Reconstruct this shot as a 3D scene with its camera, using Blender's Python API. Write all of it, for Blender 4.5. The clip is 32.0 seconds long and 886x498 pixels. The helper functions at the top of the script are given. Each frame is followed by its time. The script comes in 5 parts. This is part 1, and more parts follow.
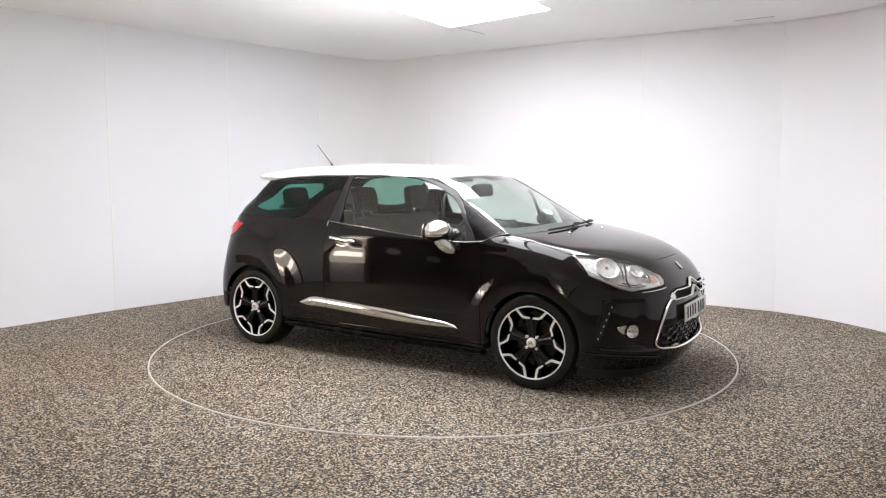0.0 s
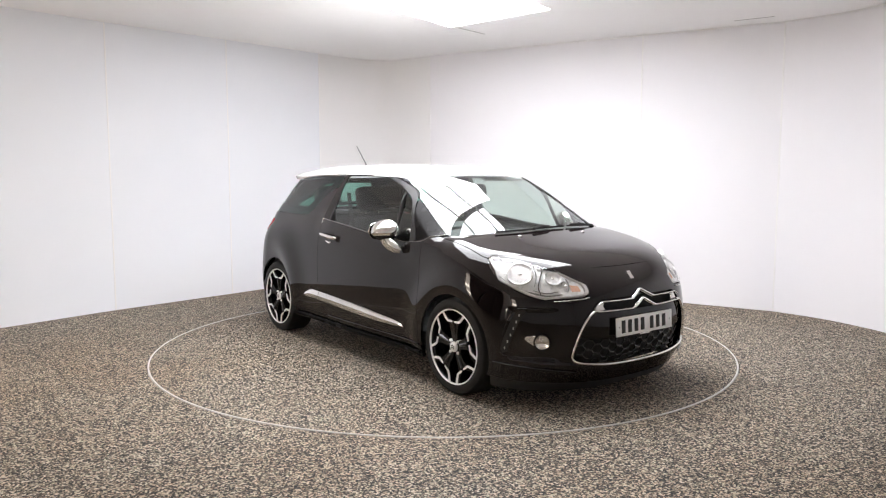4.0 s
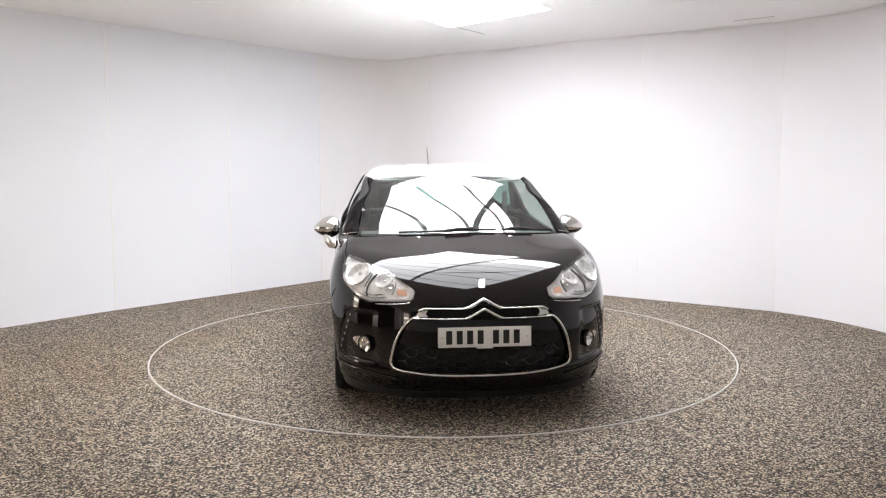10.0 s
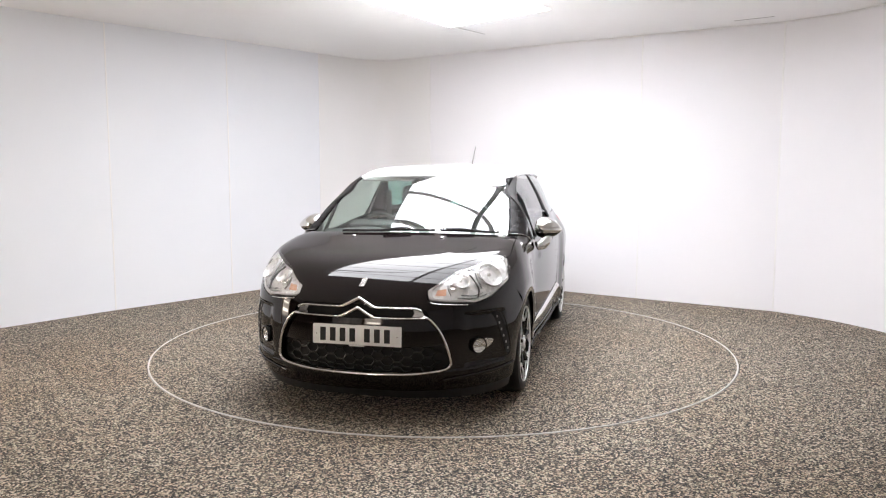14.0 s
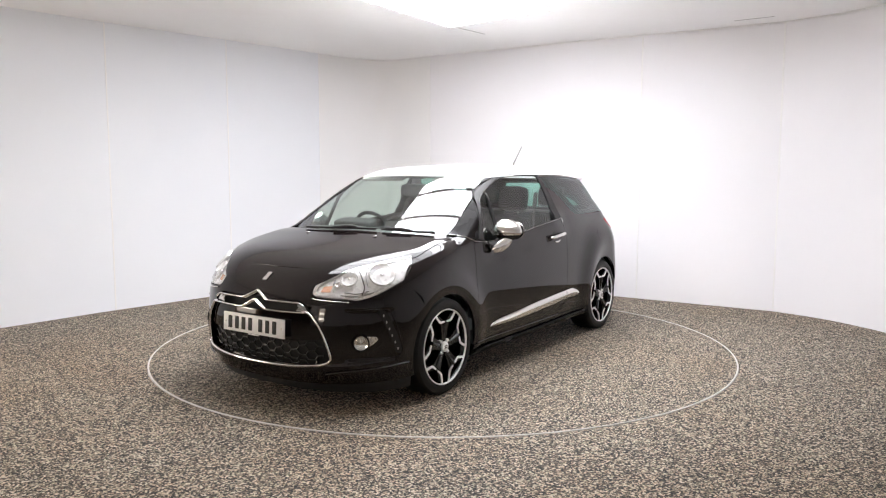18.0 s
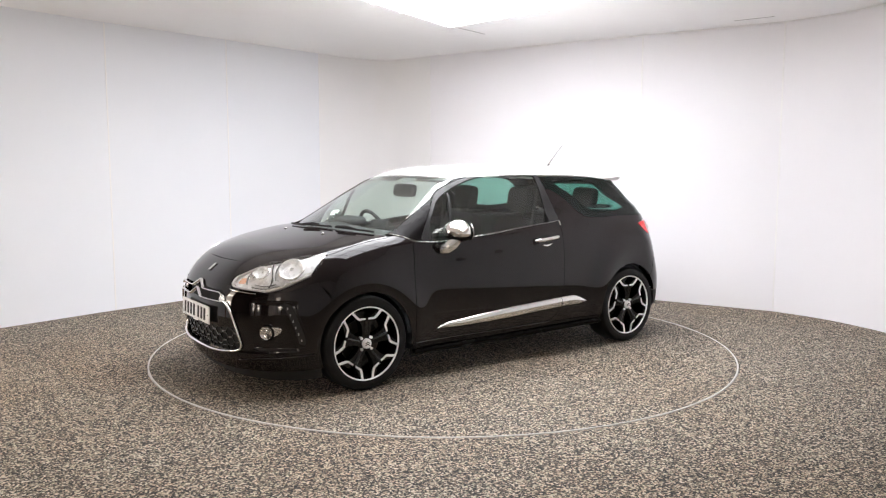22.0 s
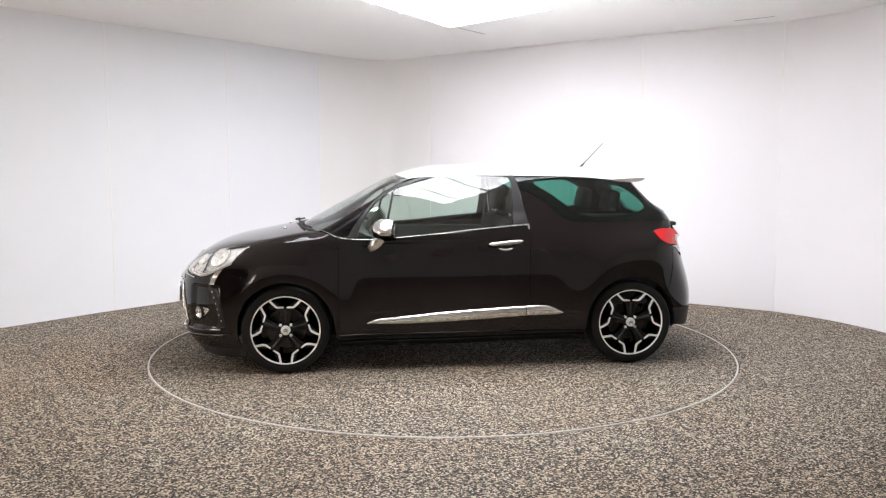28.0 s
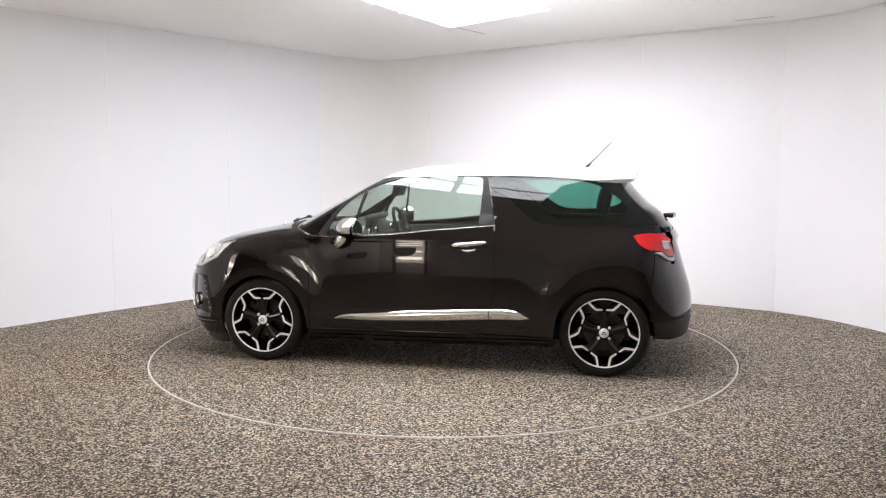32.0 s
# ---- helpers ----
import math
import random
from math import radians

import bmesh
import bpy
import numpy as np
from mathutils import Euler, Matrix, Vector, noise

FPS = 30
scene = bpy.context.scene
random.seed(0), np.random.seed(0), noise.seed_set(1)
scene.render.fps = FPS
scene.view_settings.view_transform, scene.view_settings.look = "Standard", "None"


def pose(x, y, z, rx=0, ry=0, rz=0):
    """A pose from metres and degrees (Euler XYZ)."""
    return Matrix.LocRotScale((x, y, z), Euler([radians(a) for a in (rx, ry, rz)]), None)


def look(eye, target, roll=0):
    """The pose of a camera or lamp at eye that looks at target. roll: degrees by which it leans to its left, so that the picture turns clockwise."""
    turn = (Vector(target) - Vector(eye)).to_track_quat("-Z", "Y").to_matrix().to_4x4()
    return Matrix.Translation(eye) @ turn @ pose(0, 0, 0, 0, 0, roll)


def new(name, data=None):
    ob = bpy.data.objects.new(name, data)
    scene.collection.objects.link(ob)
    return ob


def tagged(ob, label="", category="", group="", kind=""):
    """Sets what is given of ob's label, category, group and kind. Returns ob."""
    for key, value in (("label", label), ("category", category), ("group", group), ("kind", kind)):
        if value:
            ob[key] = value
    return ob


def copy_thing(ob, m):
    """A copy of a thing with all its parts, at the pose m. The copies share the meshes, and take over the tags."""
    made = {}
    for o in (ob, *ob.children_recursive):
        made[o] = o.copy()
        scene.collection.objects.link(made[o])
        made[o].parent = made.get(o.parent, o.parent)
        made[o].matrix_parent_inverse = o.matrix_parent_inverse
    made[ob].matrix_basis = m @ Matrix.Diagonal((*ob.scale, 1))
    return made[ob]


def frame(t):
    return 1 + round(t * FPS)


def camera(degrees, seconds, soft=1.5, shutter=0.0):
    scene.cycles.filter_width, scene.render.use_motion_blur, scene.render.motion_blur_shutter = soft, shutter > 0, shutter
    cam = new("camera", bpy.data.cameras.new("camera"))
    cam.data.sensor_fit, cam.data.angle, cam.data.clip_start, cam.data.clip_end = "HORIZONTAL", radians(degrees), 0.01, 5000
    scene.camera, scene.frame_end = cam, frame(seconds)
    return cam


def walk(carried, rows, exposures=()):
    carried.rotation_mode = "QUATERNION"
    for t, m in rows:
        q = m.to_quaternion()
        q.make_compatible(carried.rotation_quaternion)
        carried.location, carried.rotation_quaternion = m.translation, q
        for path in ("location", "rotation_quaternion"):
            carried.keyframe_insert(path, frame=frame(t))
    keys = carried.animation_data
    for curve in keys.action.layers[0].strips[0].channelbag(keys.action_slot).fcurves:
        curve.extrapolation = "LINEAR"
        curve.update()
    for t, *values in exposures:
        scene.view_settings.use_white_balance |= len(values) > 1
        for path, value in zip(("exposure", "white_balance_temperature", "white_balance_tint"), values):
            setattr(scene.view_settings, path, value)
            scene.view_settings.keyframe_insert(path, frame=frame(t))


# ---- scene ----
cam = camera(59.14, 32.0, soft=1.15)
EYE = (0.0, -6.252, 1.418)
CAM = look(EYE, (EYE[0] - .002, EYE[1] + 9.946, EYE[2] - 1.035), roll=.034)
walk(cam, [(0, CAM), (32, CAM)], exposures=[(0, 0.0), (32, 0.0)])

# ---- world and lamps ----
world = bpy.data.worlds.new("world")
scene.world = world
world.use_nodes = True
world.node_tree.nodes["Background"].inputs[0].default_value = (.5, .5, .5, 1)
world.node_tree.nodes["Background"].inputs[1].default_value = .02
PANEL_GLOW = 18.8


# ---- materials ----
def rgb(c):
    return (*c, 1) if len(c) == 3 else c


class Mat:
    """A node material with a few short ways to wire it."""

    def __init__(self, name):
        self.m = bpy.data.materials.new(name)
        self.m.use_nodes = True
        self.t = self.m.node_tree
        self.b = self.t.nodes["Principled BSDF"]
        self.out = self.t.nodes["Material Output"]

    def link(self, a, b):
        self.t.links.new(a, b)

    def set(self, **v):
        names = {"color": "Base Color", "rough": "Roughness", "metal": "Metallic", "coat": "Coat Weight", "coat_rough": "Coat Roughness", "coat_ior": "Coat IOR",
                 "ior": "IOR", "glow": "Emission Strength", "glow_color": "Emission Color", "spec": "Specular IOR Level", "clear": "Transmission Weight"}
        for k, x in v.items():
            self.b.inputs[names[k]].default_value = rgb(x) if k in ("color", "glow_color") else x
        return self

    def coords(self, scale=(1, 1, 1)):
        c, m = self.t.nodes.new("ShaderNodeTexCoord"), self.t.nodes.new("ShaderNodeMapping")
        m.inputs["Scale"].default_value = scale
        self.link(c.outputs["Object"], m.inputs["Vector"])
        return m.outputs["Vector"]

    def noise(self, scale, detail=3, vec=None, rough=.5):
        n = self.t.nodes.new("ShaderNodeTexNoise")
        n.inputs["Scale"].default_value, n.inputs["Detail"].default_value, n.inputs["Roughness"].default_value = scale, detail, rough
        self.link(vec if vec else self.coords(), n.inputs["Vector"])
        return n.outputs["Fac"]

    def ramp(self, fac, stops):
        r = self.t.nodes.new("ShaderNodeValToRGB")
        e = r.color_ramp.elements
        while len(e) < len(stops):
            e.new(.5)
        for el, (p, c) in zip(e, stops):
            el.position, el.color = p, rgb(c if not isinstance(c, (int, float)) else (c, c, c))
        self.link(fac, r.inputs["Fac"])
        return r.outputs["Color"]

    def mix(self, fac, a, b, blend="MIX"):
        n = self.t.nodes.new("ShaderNodeMix")
        n.data_type, n.blend_type = "RGBA", blend
        for src, slot in ((fac, 0), (a, 6), (b, 7)):
            if isinstance(src, bpy.types.NodeSocket):
                self.link(src, n.inputs[slot])
            else:
                n.inputs[slot].default_value = src if slot == 0 else rgb(src)
        return n.outputs[2]

    def bump(self, height, strength=.2, dist=.002):
        n = self.t.nodes.new("ShaderNodeBump")
        n.inputs["Strength"].default_value, n.inputs["Distance"].default_value = strength, dist
        self.link(height, n.inputs["Height"])
        self.link(n.outputs["Normal"], self.b.inputs["Normal"])
        return self

    def wear(self, color, amount=.12, scale=6, rough=None, spread=.08):
        """Two scales of gentle variation in colour and gloss."""
        big, fine = self.noise(scale, 4), self.noise(scale * 14, 3)
        dark = tuple(max(0, c * (1 - amount)) for c in color)
        light = tuple(min(1, c * (1 + amount)) for c in color)
        col = self.mix(.35, self.ramp(big, [(.3, dark), (.7, light)]), self.ramp(fine, [(.3, dark), (.7, light)]))
        self.link(col, self.b.inputs["Base Color"])
        if rough is not None:
            self.link(self.ramp(big, [(.25, max(0, rough - spread)), (.75, min(1, rough + spread))]), self.b.inputs["Roughness"])
        return self


def make_materials():
    M = {}

    def add(name, color, rough=.5, metal=0.0, amount=.1, scale=6, spread=.06, **more):
        k = Mat(name).set(color=color, metal=metal, **more).wear(color, amount, scale, rough, spread)
        M[name] = k.m
        return k

    add("white_wall", (.905, .918, .940), .7, amount=.012, scale=.7, spread=.05)
    for name, low, high in (("cool_panel", (.900, .918, .955), (.914, .926, .958)), ("rose_panel", (.934, .920, .945), (.946, .930, .950)), ("warm_panel", (.934, .924, .920), (.940, .930, .926))):
        k = Mat(name).set(rough=.7, spec=.25)
        info = k.t.nodes.new("ShaderNodeObjectInfo")
        tone = k.ramp(info.outputs["Random"], [(0, low), (1, high)])
        cloud = k.ramp(k.noise(.8, 4), [(.3, (.975, .980, .990)), (.7, (1, 1, 1))])
        k.link(k.mix(1.0, tone, cloud, "MULTIPLY"), k.b.inputs["Base Color"])
        k.link(k.ramp(k.noise(2.5, 4), [(.3, .62), (.7, .78)]), k.b.inputs["Roughness"])
        k.bump(k.noise(3.0, 2), .05, .004)
        M[name] = k.m
    add("white_trim", (.95, .94, .935), .4, amount=.02)
    add("white_ceiling", (.94, .932, .932), .7, amount=.015, scale=.8)
    add("warm_wood", (.30, .15, .07), .5, amount=.25, scale=4)
    add("garage_paint", (.20, .165, .145), .7, amount=.2)
    add("headliner", (.30, .30, .29), .9, amount=.08, scale=30)
    add("lip_plastic", (.018, .0175, .017), .5, amount=.15, scale=20)
    add("joint_grey", (.42, .40, .39), .7)
    add("black_paint", (.0085, .0058, .0060), .3, amount=.25, scale=3, spread=.05, coat=1.0, coat_rough=.034, coat_ior=1.46, spec=0.0)
    add("satin_black", (.007, .006, .006), .26, amount=.2, spread=.04, spec=.06)
    add("roof_white", (.82, .82, .80), .16, amount=.01, spread=.02, coat=.6)
    add("chrome", (.80, .79, .77), .09, 1.0, amount=.03, spread=.03)
    add("satin_chrome", (.80, .79, .77), .20, .82, amount=.04, spread=.04)
    add("lamp_silver", (1.0, 1.0, .99), .28, .12, amount=.04, scale=30, spread=.05)
    add("light_square", (.45, .44, .43), .25, .2, amount=.1, coat=.6)
    add("comb_black", (.010, .010, .010), .22, amount=.2, spread=.05, spec=.6)
    add("lamp_grey", (.34, .335, .33), .3, .3, amount=.1, scale=20)
    add("smoked_lens", (.075, .074, .072), .15, amount=.1, coat=.6)
    add("moulding_chrome", (.80, .785, .76), .13, .95, amount=.03, spread=.04)
    add("machined_alloy", (.96, .96, .95), .40, .30, amount=.05, spread=.05)
    add("gloss_black", (.006, .006, .0062), .12, amount=.2, spread=.03, spec=.32)
    add("matt_black", (.016, .015, .015), .55, amount=.25, scale=18, spec=.3)
    add("dark_trim", (.012, .012, .012), .7, amount=.2, scale=20)
    k = add("rubber", (.0095, .009, .0087), .5, amount=.2, scale=30, spec=.25)
    k.bump(k.noise(300, 2), .25, .0006)
    k = add("seat_cloth", (.028, .027, .028), .85, amount=.3, scale=25)
    k.bump(k.noise(900, 2), .4, .0008)
    add("dash_plastic", (.035, .036, .037), .5, amount=.15, scale=25)
    add("brake_steel", (.06, .052, .047), .4, 1.0, amount=.2, scale=20)
    add("plate_white", (.95, .95, .94), .3, amount=.02)
    add("ink_black", (.012, .012, .012), .5)
    add("frit_black", (.003, .003, .003), .8, spec=0.0)
    add("orange_lens", (.86, .50, .34), .15, amount=.08, coat=.6)
    add("red_lens", (.72, .010, .016), .12, amount=.12, scale=30, coat=.15)
    add("pale_lens", (.72, .70, .69), .12, amount=.05, coat=1.0)
    add("ring_steel", (.64, .62, .59), .42, .30, amount=.12, scale=10)

    # speckled resin-bound grit: stone chips in cream, grey, brown and black
    k = Mat("speckled_floor").set(rough=.75)
    v = k.t.nodes.new("ShaderNodeTexVoronoi")
    v.inputs["Scale"].default_value = 122
    k.link(k.coords(), v.inputs["Vector"])
    sep = k.t.nodes.new("ShaderNodeSeparateColor")
    k.link(v.outputs["Color"], sep.inputs[0])
    chips = k.ramp(sep.outputs[0], [(.0, (.0055, .0045, .0035)), (.30, (.010, .008, .006)), (.37, (.042, .035, .027)), (.50, (.100, .082, .062)), (.60, (.215, .178, .138)),
                                    (.72, (.30, .255, .20)), (.80, (.50, .435, .355)), (1, (.66, .590, .495))])
    tint = k.ramp(sep.outputs[1], [(.0, (1.0, .84, .78)), (.3, (1, .96, .92)), (.6, (1, 1, 1)), (.8, (.96, 1, .97)), (1, (.88, .98, .84))])
    chips = k.mix(1.0, chips, tint, "MULTIPLY")
    # warm light from the opening put into the colour, in broad brown cloudy patches
    big = k.ramp(k.noise(.55, 5, rough=.6), [(.36, (.93, .85, .77)), (.52, (.99, .97, .94)), (.66, (1, 1, 1))])
    fine = k.ramp(k.noise(420, 2), [(.35, .80), (.65, 1.12)])
    k.link(k.mix(1.0, k.mix(1.0, chips, big, "MULTIPLY"), fine, "MULTIPLY"), k.b.inputs["Base Color"])
    k.bump(v.outputs["Distance"], .75, .0035)
    M["speckled_floor"] = k.m

    # the lit ceiling panel
    k = Mat("light_diffuser").set(color=(.9, .9, .9), rough=.6, glow=PANEL_GLOW * .64, glow_color=(.978, .982, 1.03))
    M["light_diffuser"] = k.m
    k = Mat("light_diffuser_far").set(color=(.9, .9, .9), rough=.6, glow=PANEL_GLOW * .84, glow_color=(.978, .982, 1.03))
    M["light_diffuser_far"] = k.m
    k = Mat("light_diffuser_side").set(color=(.9, .9, .9), rough=.6, glow=PANEL_GLOW * .47, glow_color=(.978, .982, 1.03))
    M["light_diffuser_side"] = k.m
    k = Mat("warm_tube").set(color=(.9, .85, .75), rough=.5, glow=26.0, glow_color=(1.0, .90, .78))
    M["warm_tube"] = k.m
    k = Mat("warm_cover").set(color=(.8, .72, .62), rough=.5, glow=5.5, glow_color=(1.0, .86, .74))
    M["warm_cover"] = k.m
    # window glass: tinted, with a mirror's gloss that grows at low angles
    def glass(name, tint, ior=1.52, rough=.0, gain=1.8):
        k = Mat(name)
        k.t.nodes.remove(k.b)
        clear, gloss = k.t.nodes.new("ShaderNodeBsdfTransparent"), k.t.nodes.new("ShaderNodeBsdfGlossy")
        lw, mx = k.t.nodes.new("ShaderNodeLayerWeight"), k.t.nodes.new("ShaderNodeMixShader")
        power, add_up = k.t.nodes.new("ShaderNodeMath"), k.t.nodes.new("ShaderNodeMath")
        clear.inputs["Color"].default_value = rgb(tint)
        gloss.inputs["Roughness"].default_value = rough
        gloss.inputs["Color"].default_value = (1, 1, 1, 1)
        lw.inputs["Blend"].default_value = .5
        power.operation, add_up.operation = "POWER", "MULTIPLY_ADD"
        k.link(lw.outputs["Facing"], power.inputs[0])
        power.inputs[1].default_value = 5.0
        f0 = ((ior - 1) / (ior + 1)) ** 2 * gain
        k.link(power.outputs[0], add_up.inputs[0])
        add_up.inputs[1].default_value, add_up.inputs[2].default_value = 1 - f0, f0
        k.link(add_up.outputs[0], mx.inputs[0])
        k.link(clear.outputs[0], mx.inputs[1])
        k.link(gloss.outputs[0], mx.inputs[2])
        k.link(mx.outputs[0], k.out.inputs["Surface"])
        M[name] = k.m

    glass("screen_glass", (.82, .90, .865), 1.62)
    glass("door_glass", (.74, .84, .79), 1.58)
    glass("privacy_glass", (.24, .50, .43), 1.5, gain=1.2)
    glass("lamp_glass", (.98, .98, .98), 1.42, gain=3.2)
    return M


# ---- the car's body as one smooth implicit form: x forward, y to its left, z up, metres ----
def spline(xs, ys):
    """A natural cubic through the points, straight beyond its ends."""
    xs, ys = np.array(xs, float), np.array(ys, float)
    if xs[0] > xs[-1]:
        xs, ys = xs[::-1], ys[::-1]
    n, h = len(xs), np.diff(xs)
    a, b = np.eye(n), np.zeros(n)
    for i in range(1, n - 1):
        a[i, i - 1:i + 2] = h[i - 1], 2 * (h[i - 1] + h[i]), h[i]
        b[i] = 6 * ((ys[i + 1] - ys[i]) / h[i] - (ys[i] - ys[i - 1]) / h[i - 1])
    m = np.linalg.solve(a, b)

    def value(x):
        x = np.asarray(x, float)
        c = np.clip(x, xs[0], xs[-1])
        i = np.clip(np.searchsorted(xs, c) - 1, 0, n - 2)
        d, e = xs[i + 1] - c, c - xs[i]
        hh = h[i]
        v = (m[i] * d ** 3 + m[i + 1] * e ** 3) / (6 * hh) + (ys[i] / hh - m[i] * hh / 6) * d + (ys[i + 1] / hh - m[i + 1] * hh / 6) * e
        s0 = (ys[1] - ys[0]) / h[0] - h[0] * m[1] / 6
        s1 = (ys[-1] - ys[-2]) / h[-1] + h[-1] * m[-2] / 6
        return v + np.where(x < xs[0], (x - xs[0]) * s0, 0) + np.where(x > xs[-1], (x - xs[-1]) * s1, 0)
    return value


def smax(a, b, k):
    h = np.maximum(k - np.abs(a - b), 0) / k
    return np.maximum(a, b) + h * h * k / 4


def ease(a, b, v):
    """0 at a, 1 at b, smooth between."""
    t = np.clip((v - a) / (b - a), 0, 1)
    return t * t * (3 - 2 * t)


SIDE = spline([.1, .22, .4, .55, .7, .85, .95, 1.1], [.800, .830, .852, .858, .856, .848, .834, .80])
PLAN = spline([2.1, 1.6, 1.232, .85, .5, .1, -.4, -1.232, -1.6, -1.95], [.952, .970, .990, .972, .982, .997, 1.0, .985, .975, .93])
NOSE = spline([.08, .18, .26, .36, .47, .56, .66, .74, .80, .86, .94], [1.93, 2.0, 2.035, 2.055, 2.062, 2.056, 2.034, 1.998, 1.955, 1.89, 1.75])
HOOD = spline([2.1, 2.0, 1.9, 1.8, 1.56, 1.3, 1.1, .85, .4, 0, -.5, -1, -1.5, -1.9],
              [.64, .74, .803, .848, .914, .963, .996, 1.0, 1.0, 1.02, 1.12, 1.17, 1.17, 1.12])
TAIL = spline([.08, .2, .4, .55, .7, .85, 1.0, 1.15], [-1.775, -1.835, -1.87, -1.855, -1.81, -1.765, -1.71, -1.645])
CABIN = spline([.9, 1.0, 1.1, 1.2, 1.3, 1.38, 1.46], [.825, .79, .752, .708, .655, .608, .56])
TAPER = spline([1.0, .3, -.5, -1.0, -1.4, -1.8], [1.0, 1.0, 1.0, .967, .908, .83])
SCREEN = spline([.9, 1.0, 1.137, 1.27, 1.37, 1.46], [1.325, 1.135, .885, .635, .44, .24])
ROOF = spline([.9, .4, .14, -.26, -.5, -.92, -1.36, -1.7], [1.380, 1.408, 1.430, 1.446, 1.448, 1.435, 1.397, 1.352])
BACK = spline([.9, 1.0, 1.31, 1.46], [-1.81, -1.715, -1.42, -1.275])


def form(p):
    """Negative inside, positive outside the body."""
    x, y, z = p[..., 0], np.abs(p[..., 1]), p[..., 2]
    flare = 0
    for wx, wz, r, s, a in ((1.232, .31, .39, .10, .022), (-1.34, 0.4, 0.44, 0.14, 0.03)):
        flare = flare + a * np.exp(-((np.hypot(x - wx, z - wz) - r) / s) ** 2)
    back = ease(-.30, -.62, x)
    tuck = .018 * ease(.86, 1.04, z) * ease(.95, .6, x) + back * (.021 * ease(.76, 1.06, z) + .046 * ease(-.6, -1.5, x) * ease(.70, 1.06, z) + .45 * np.maximum(z - 1.03, 0))
    # the door's slanting crease below the mirror
    crease = .005 * ease(-.010, .006, z - .845 + .105 * (x - .02)) * ease(.80, .60, x) * ease(-.42, -.10, x) * ease(1.0, .90, z)
    side = y - SIDE(z) * PLAN(x) - flare + tuck + crease
    top = (z - HOOD(x) - .006 + .062 * y * y) * .93
    turn = np.degrees(np.arctan2(y, np.maximum(x - 1.0, .05)))
    dent = .019 * ease(32, 36.5, turn) * ease(49.5, 47.3, turn) * ease(.300, .325, z) * ease(.612, .592, z)
    ridge = .016 * np.exp(-((z - .262 - .0012 * (turn - 30)) / .030) ** 2) * ease(14, 30, turn) * ease(60, 50, turn)
    front = (x - NOSE(z) + .020 + dent - ridge + .70 * y ** 3) * .85
    rear = (TAIL(z) + .42 * y ** 3 - x) * .9
    low = smax(smax(side, top, .045 + .085 * ease(.5, 1.0, x)), smax(front, rear, .02), .13)
    low = np.maximum(low, .085 - z)
    g = smax((y - CABIN(z) * TAPER(x)) * .92, (x - SCREEN(z) + .40 * y * y) * .47, .05)
    g = smax(g, z - ROOF(x) + .07 * y * y, .10)
    g = smax(g, (BACK(z) + .31 * y * y - x) * .72, .06)
    g = smax(g, .92 - z, .02)
    return -smax(-low, -g, .035 - .015 * back)


def screen_form(p):
    """The windscreen's own sweep, which runs on under the pillars."""
    x, y, z = p[..., 0], np.abs(p[..., 1]), p[..., 2]
    return smax((x - SCREEN(z) + .40 * y * y) * .47, z - ROOF(x) + .07 * y * y, .10)


def glass_form(p):
    """The plain sweep of the side windows, without the fillets round them."""
    x, y, z = p[..., 0], np.abs(p[..., 1]), p[..., 2]
    return (y - CABIN(z) * TAPER(x)) * .92 + .015 * ease(.10, .60, x) * ease(1.0, 1.2, z)


def onto(q, d, level=0.0, reach=2.2, shape=form):
    """Where rays from the points q, which lie outside, along d first meet the form's level."""
    q, d = np.asarray(q, float), np.asarray(d, float)
    d = np.broadcast_to(d, q.shape)
    s = np.zeros(len(q))
    for _ in range(60):
        s = np.minimum(s + .9 * (shape(q + s[:, None] * d) - level), reach)
    return q + s[:, None] * d


def slope(p, shape=form):
    """Unit normals of the form at the points p."""
    e = 1e-4
    g = np.stack([shape(p + np.eye(3)[i] * e) - shape(p - np.eye(3)[i] * e) for i in range(3)], -1)
    return g / (np.linalg.norm(g, axis=-1, keepdims=True) + 1e-12)


MATS = make_materials()


# ---- mesh helpers ----
def mesh_from(name, verts, faces, mat, normals=None, smooth=True):
    """A mesh of verts and faces; normals, one a vertex, shade it as the true curved surface."""
    me = bpy.data.meshes.new(name)
    me.from_pydata([tuple(map(float, v)) for v in verts], [], [tuple(map(int, f)) for f in faces])
    me.materials.append(MATS[mat])
    me.validate()
    if smooth:
        me.polygons.foreach_set("use_smooth", [True] * len(me.polygons))
    me.update()
    if normals is not None:
        loops = np.empty(len(me.loops), int)
        me.loops.foreach_get("vertex_index", loops)
        me.normals_split_custom_set([tuple(map(float, normals[i])) for i in loops])
    return me


def under(ob, parent):
    ob.parent = parent
    return ob


def part(name, bm, mat, parent=None, label="", smooth=35):
    """Links a bmesh as one mesh object under a thing or a part."""
    me = bpy.data.meshes.new(name)
    bmesh.ops.recalc_face_normals(bm, faces=bm.faces)
    for f in bm.faces:
        f.smooth = True
    for e in bm.edges:
        if len(e.link_faces) == 2 and e.calc_face_angle(0) > radians(smooth):
            e.smooth = False
    bm.to_mesh(me)
    bm.free()
    me.materials.append(MATS[mat])
    ob = new(name, me)
    if parent:
        ob.parent = parent
    if label:
        tagged(ob, label)
    return ob


def part_mesh(name, me, parent=None, label=""):
    ob = new(name, me)
    if parent:
        ob.parent = parent
    if label:
        tagged(ob, label)
    return ob


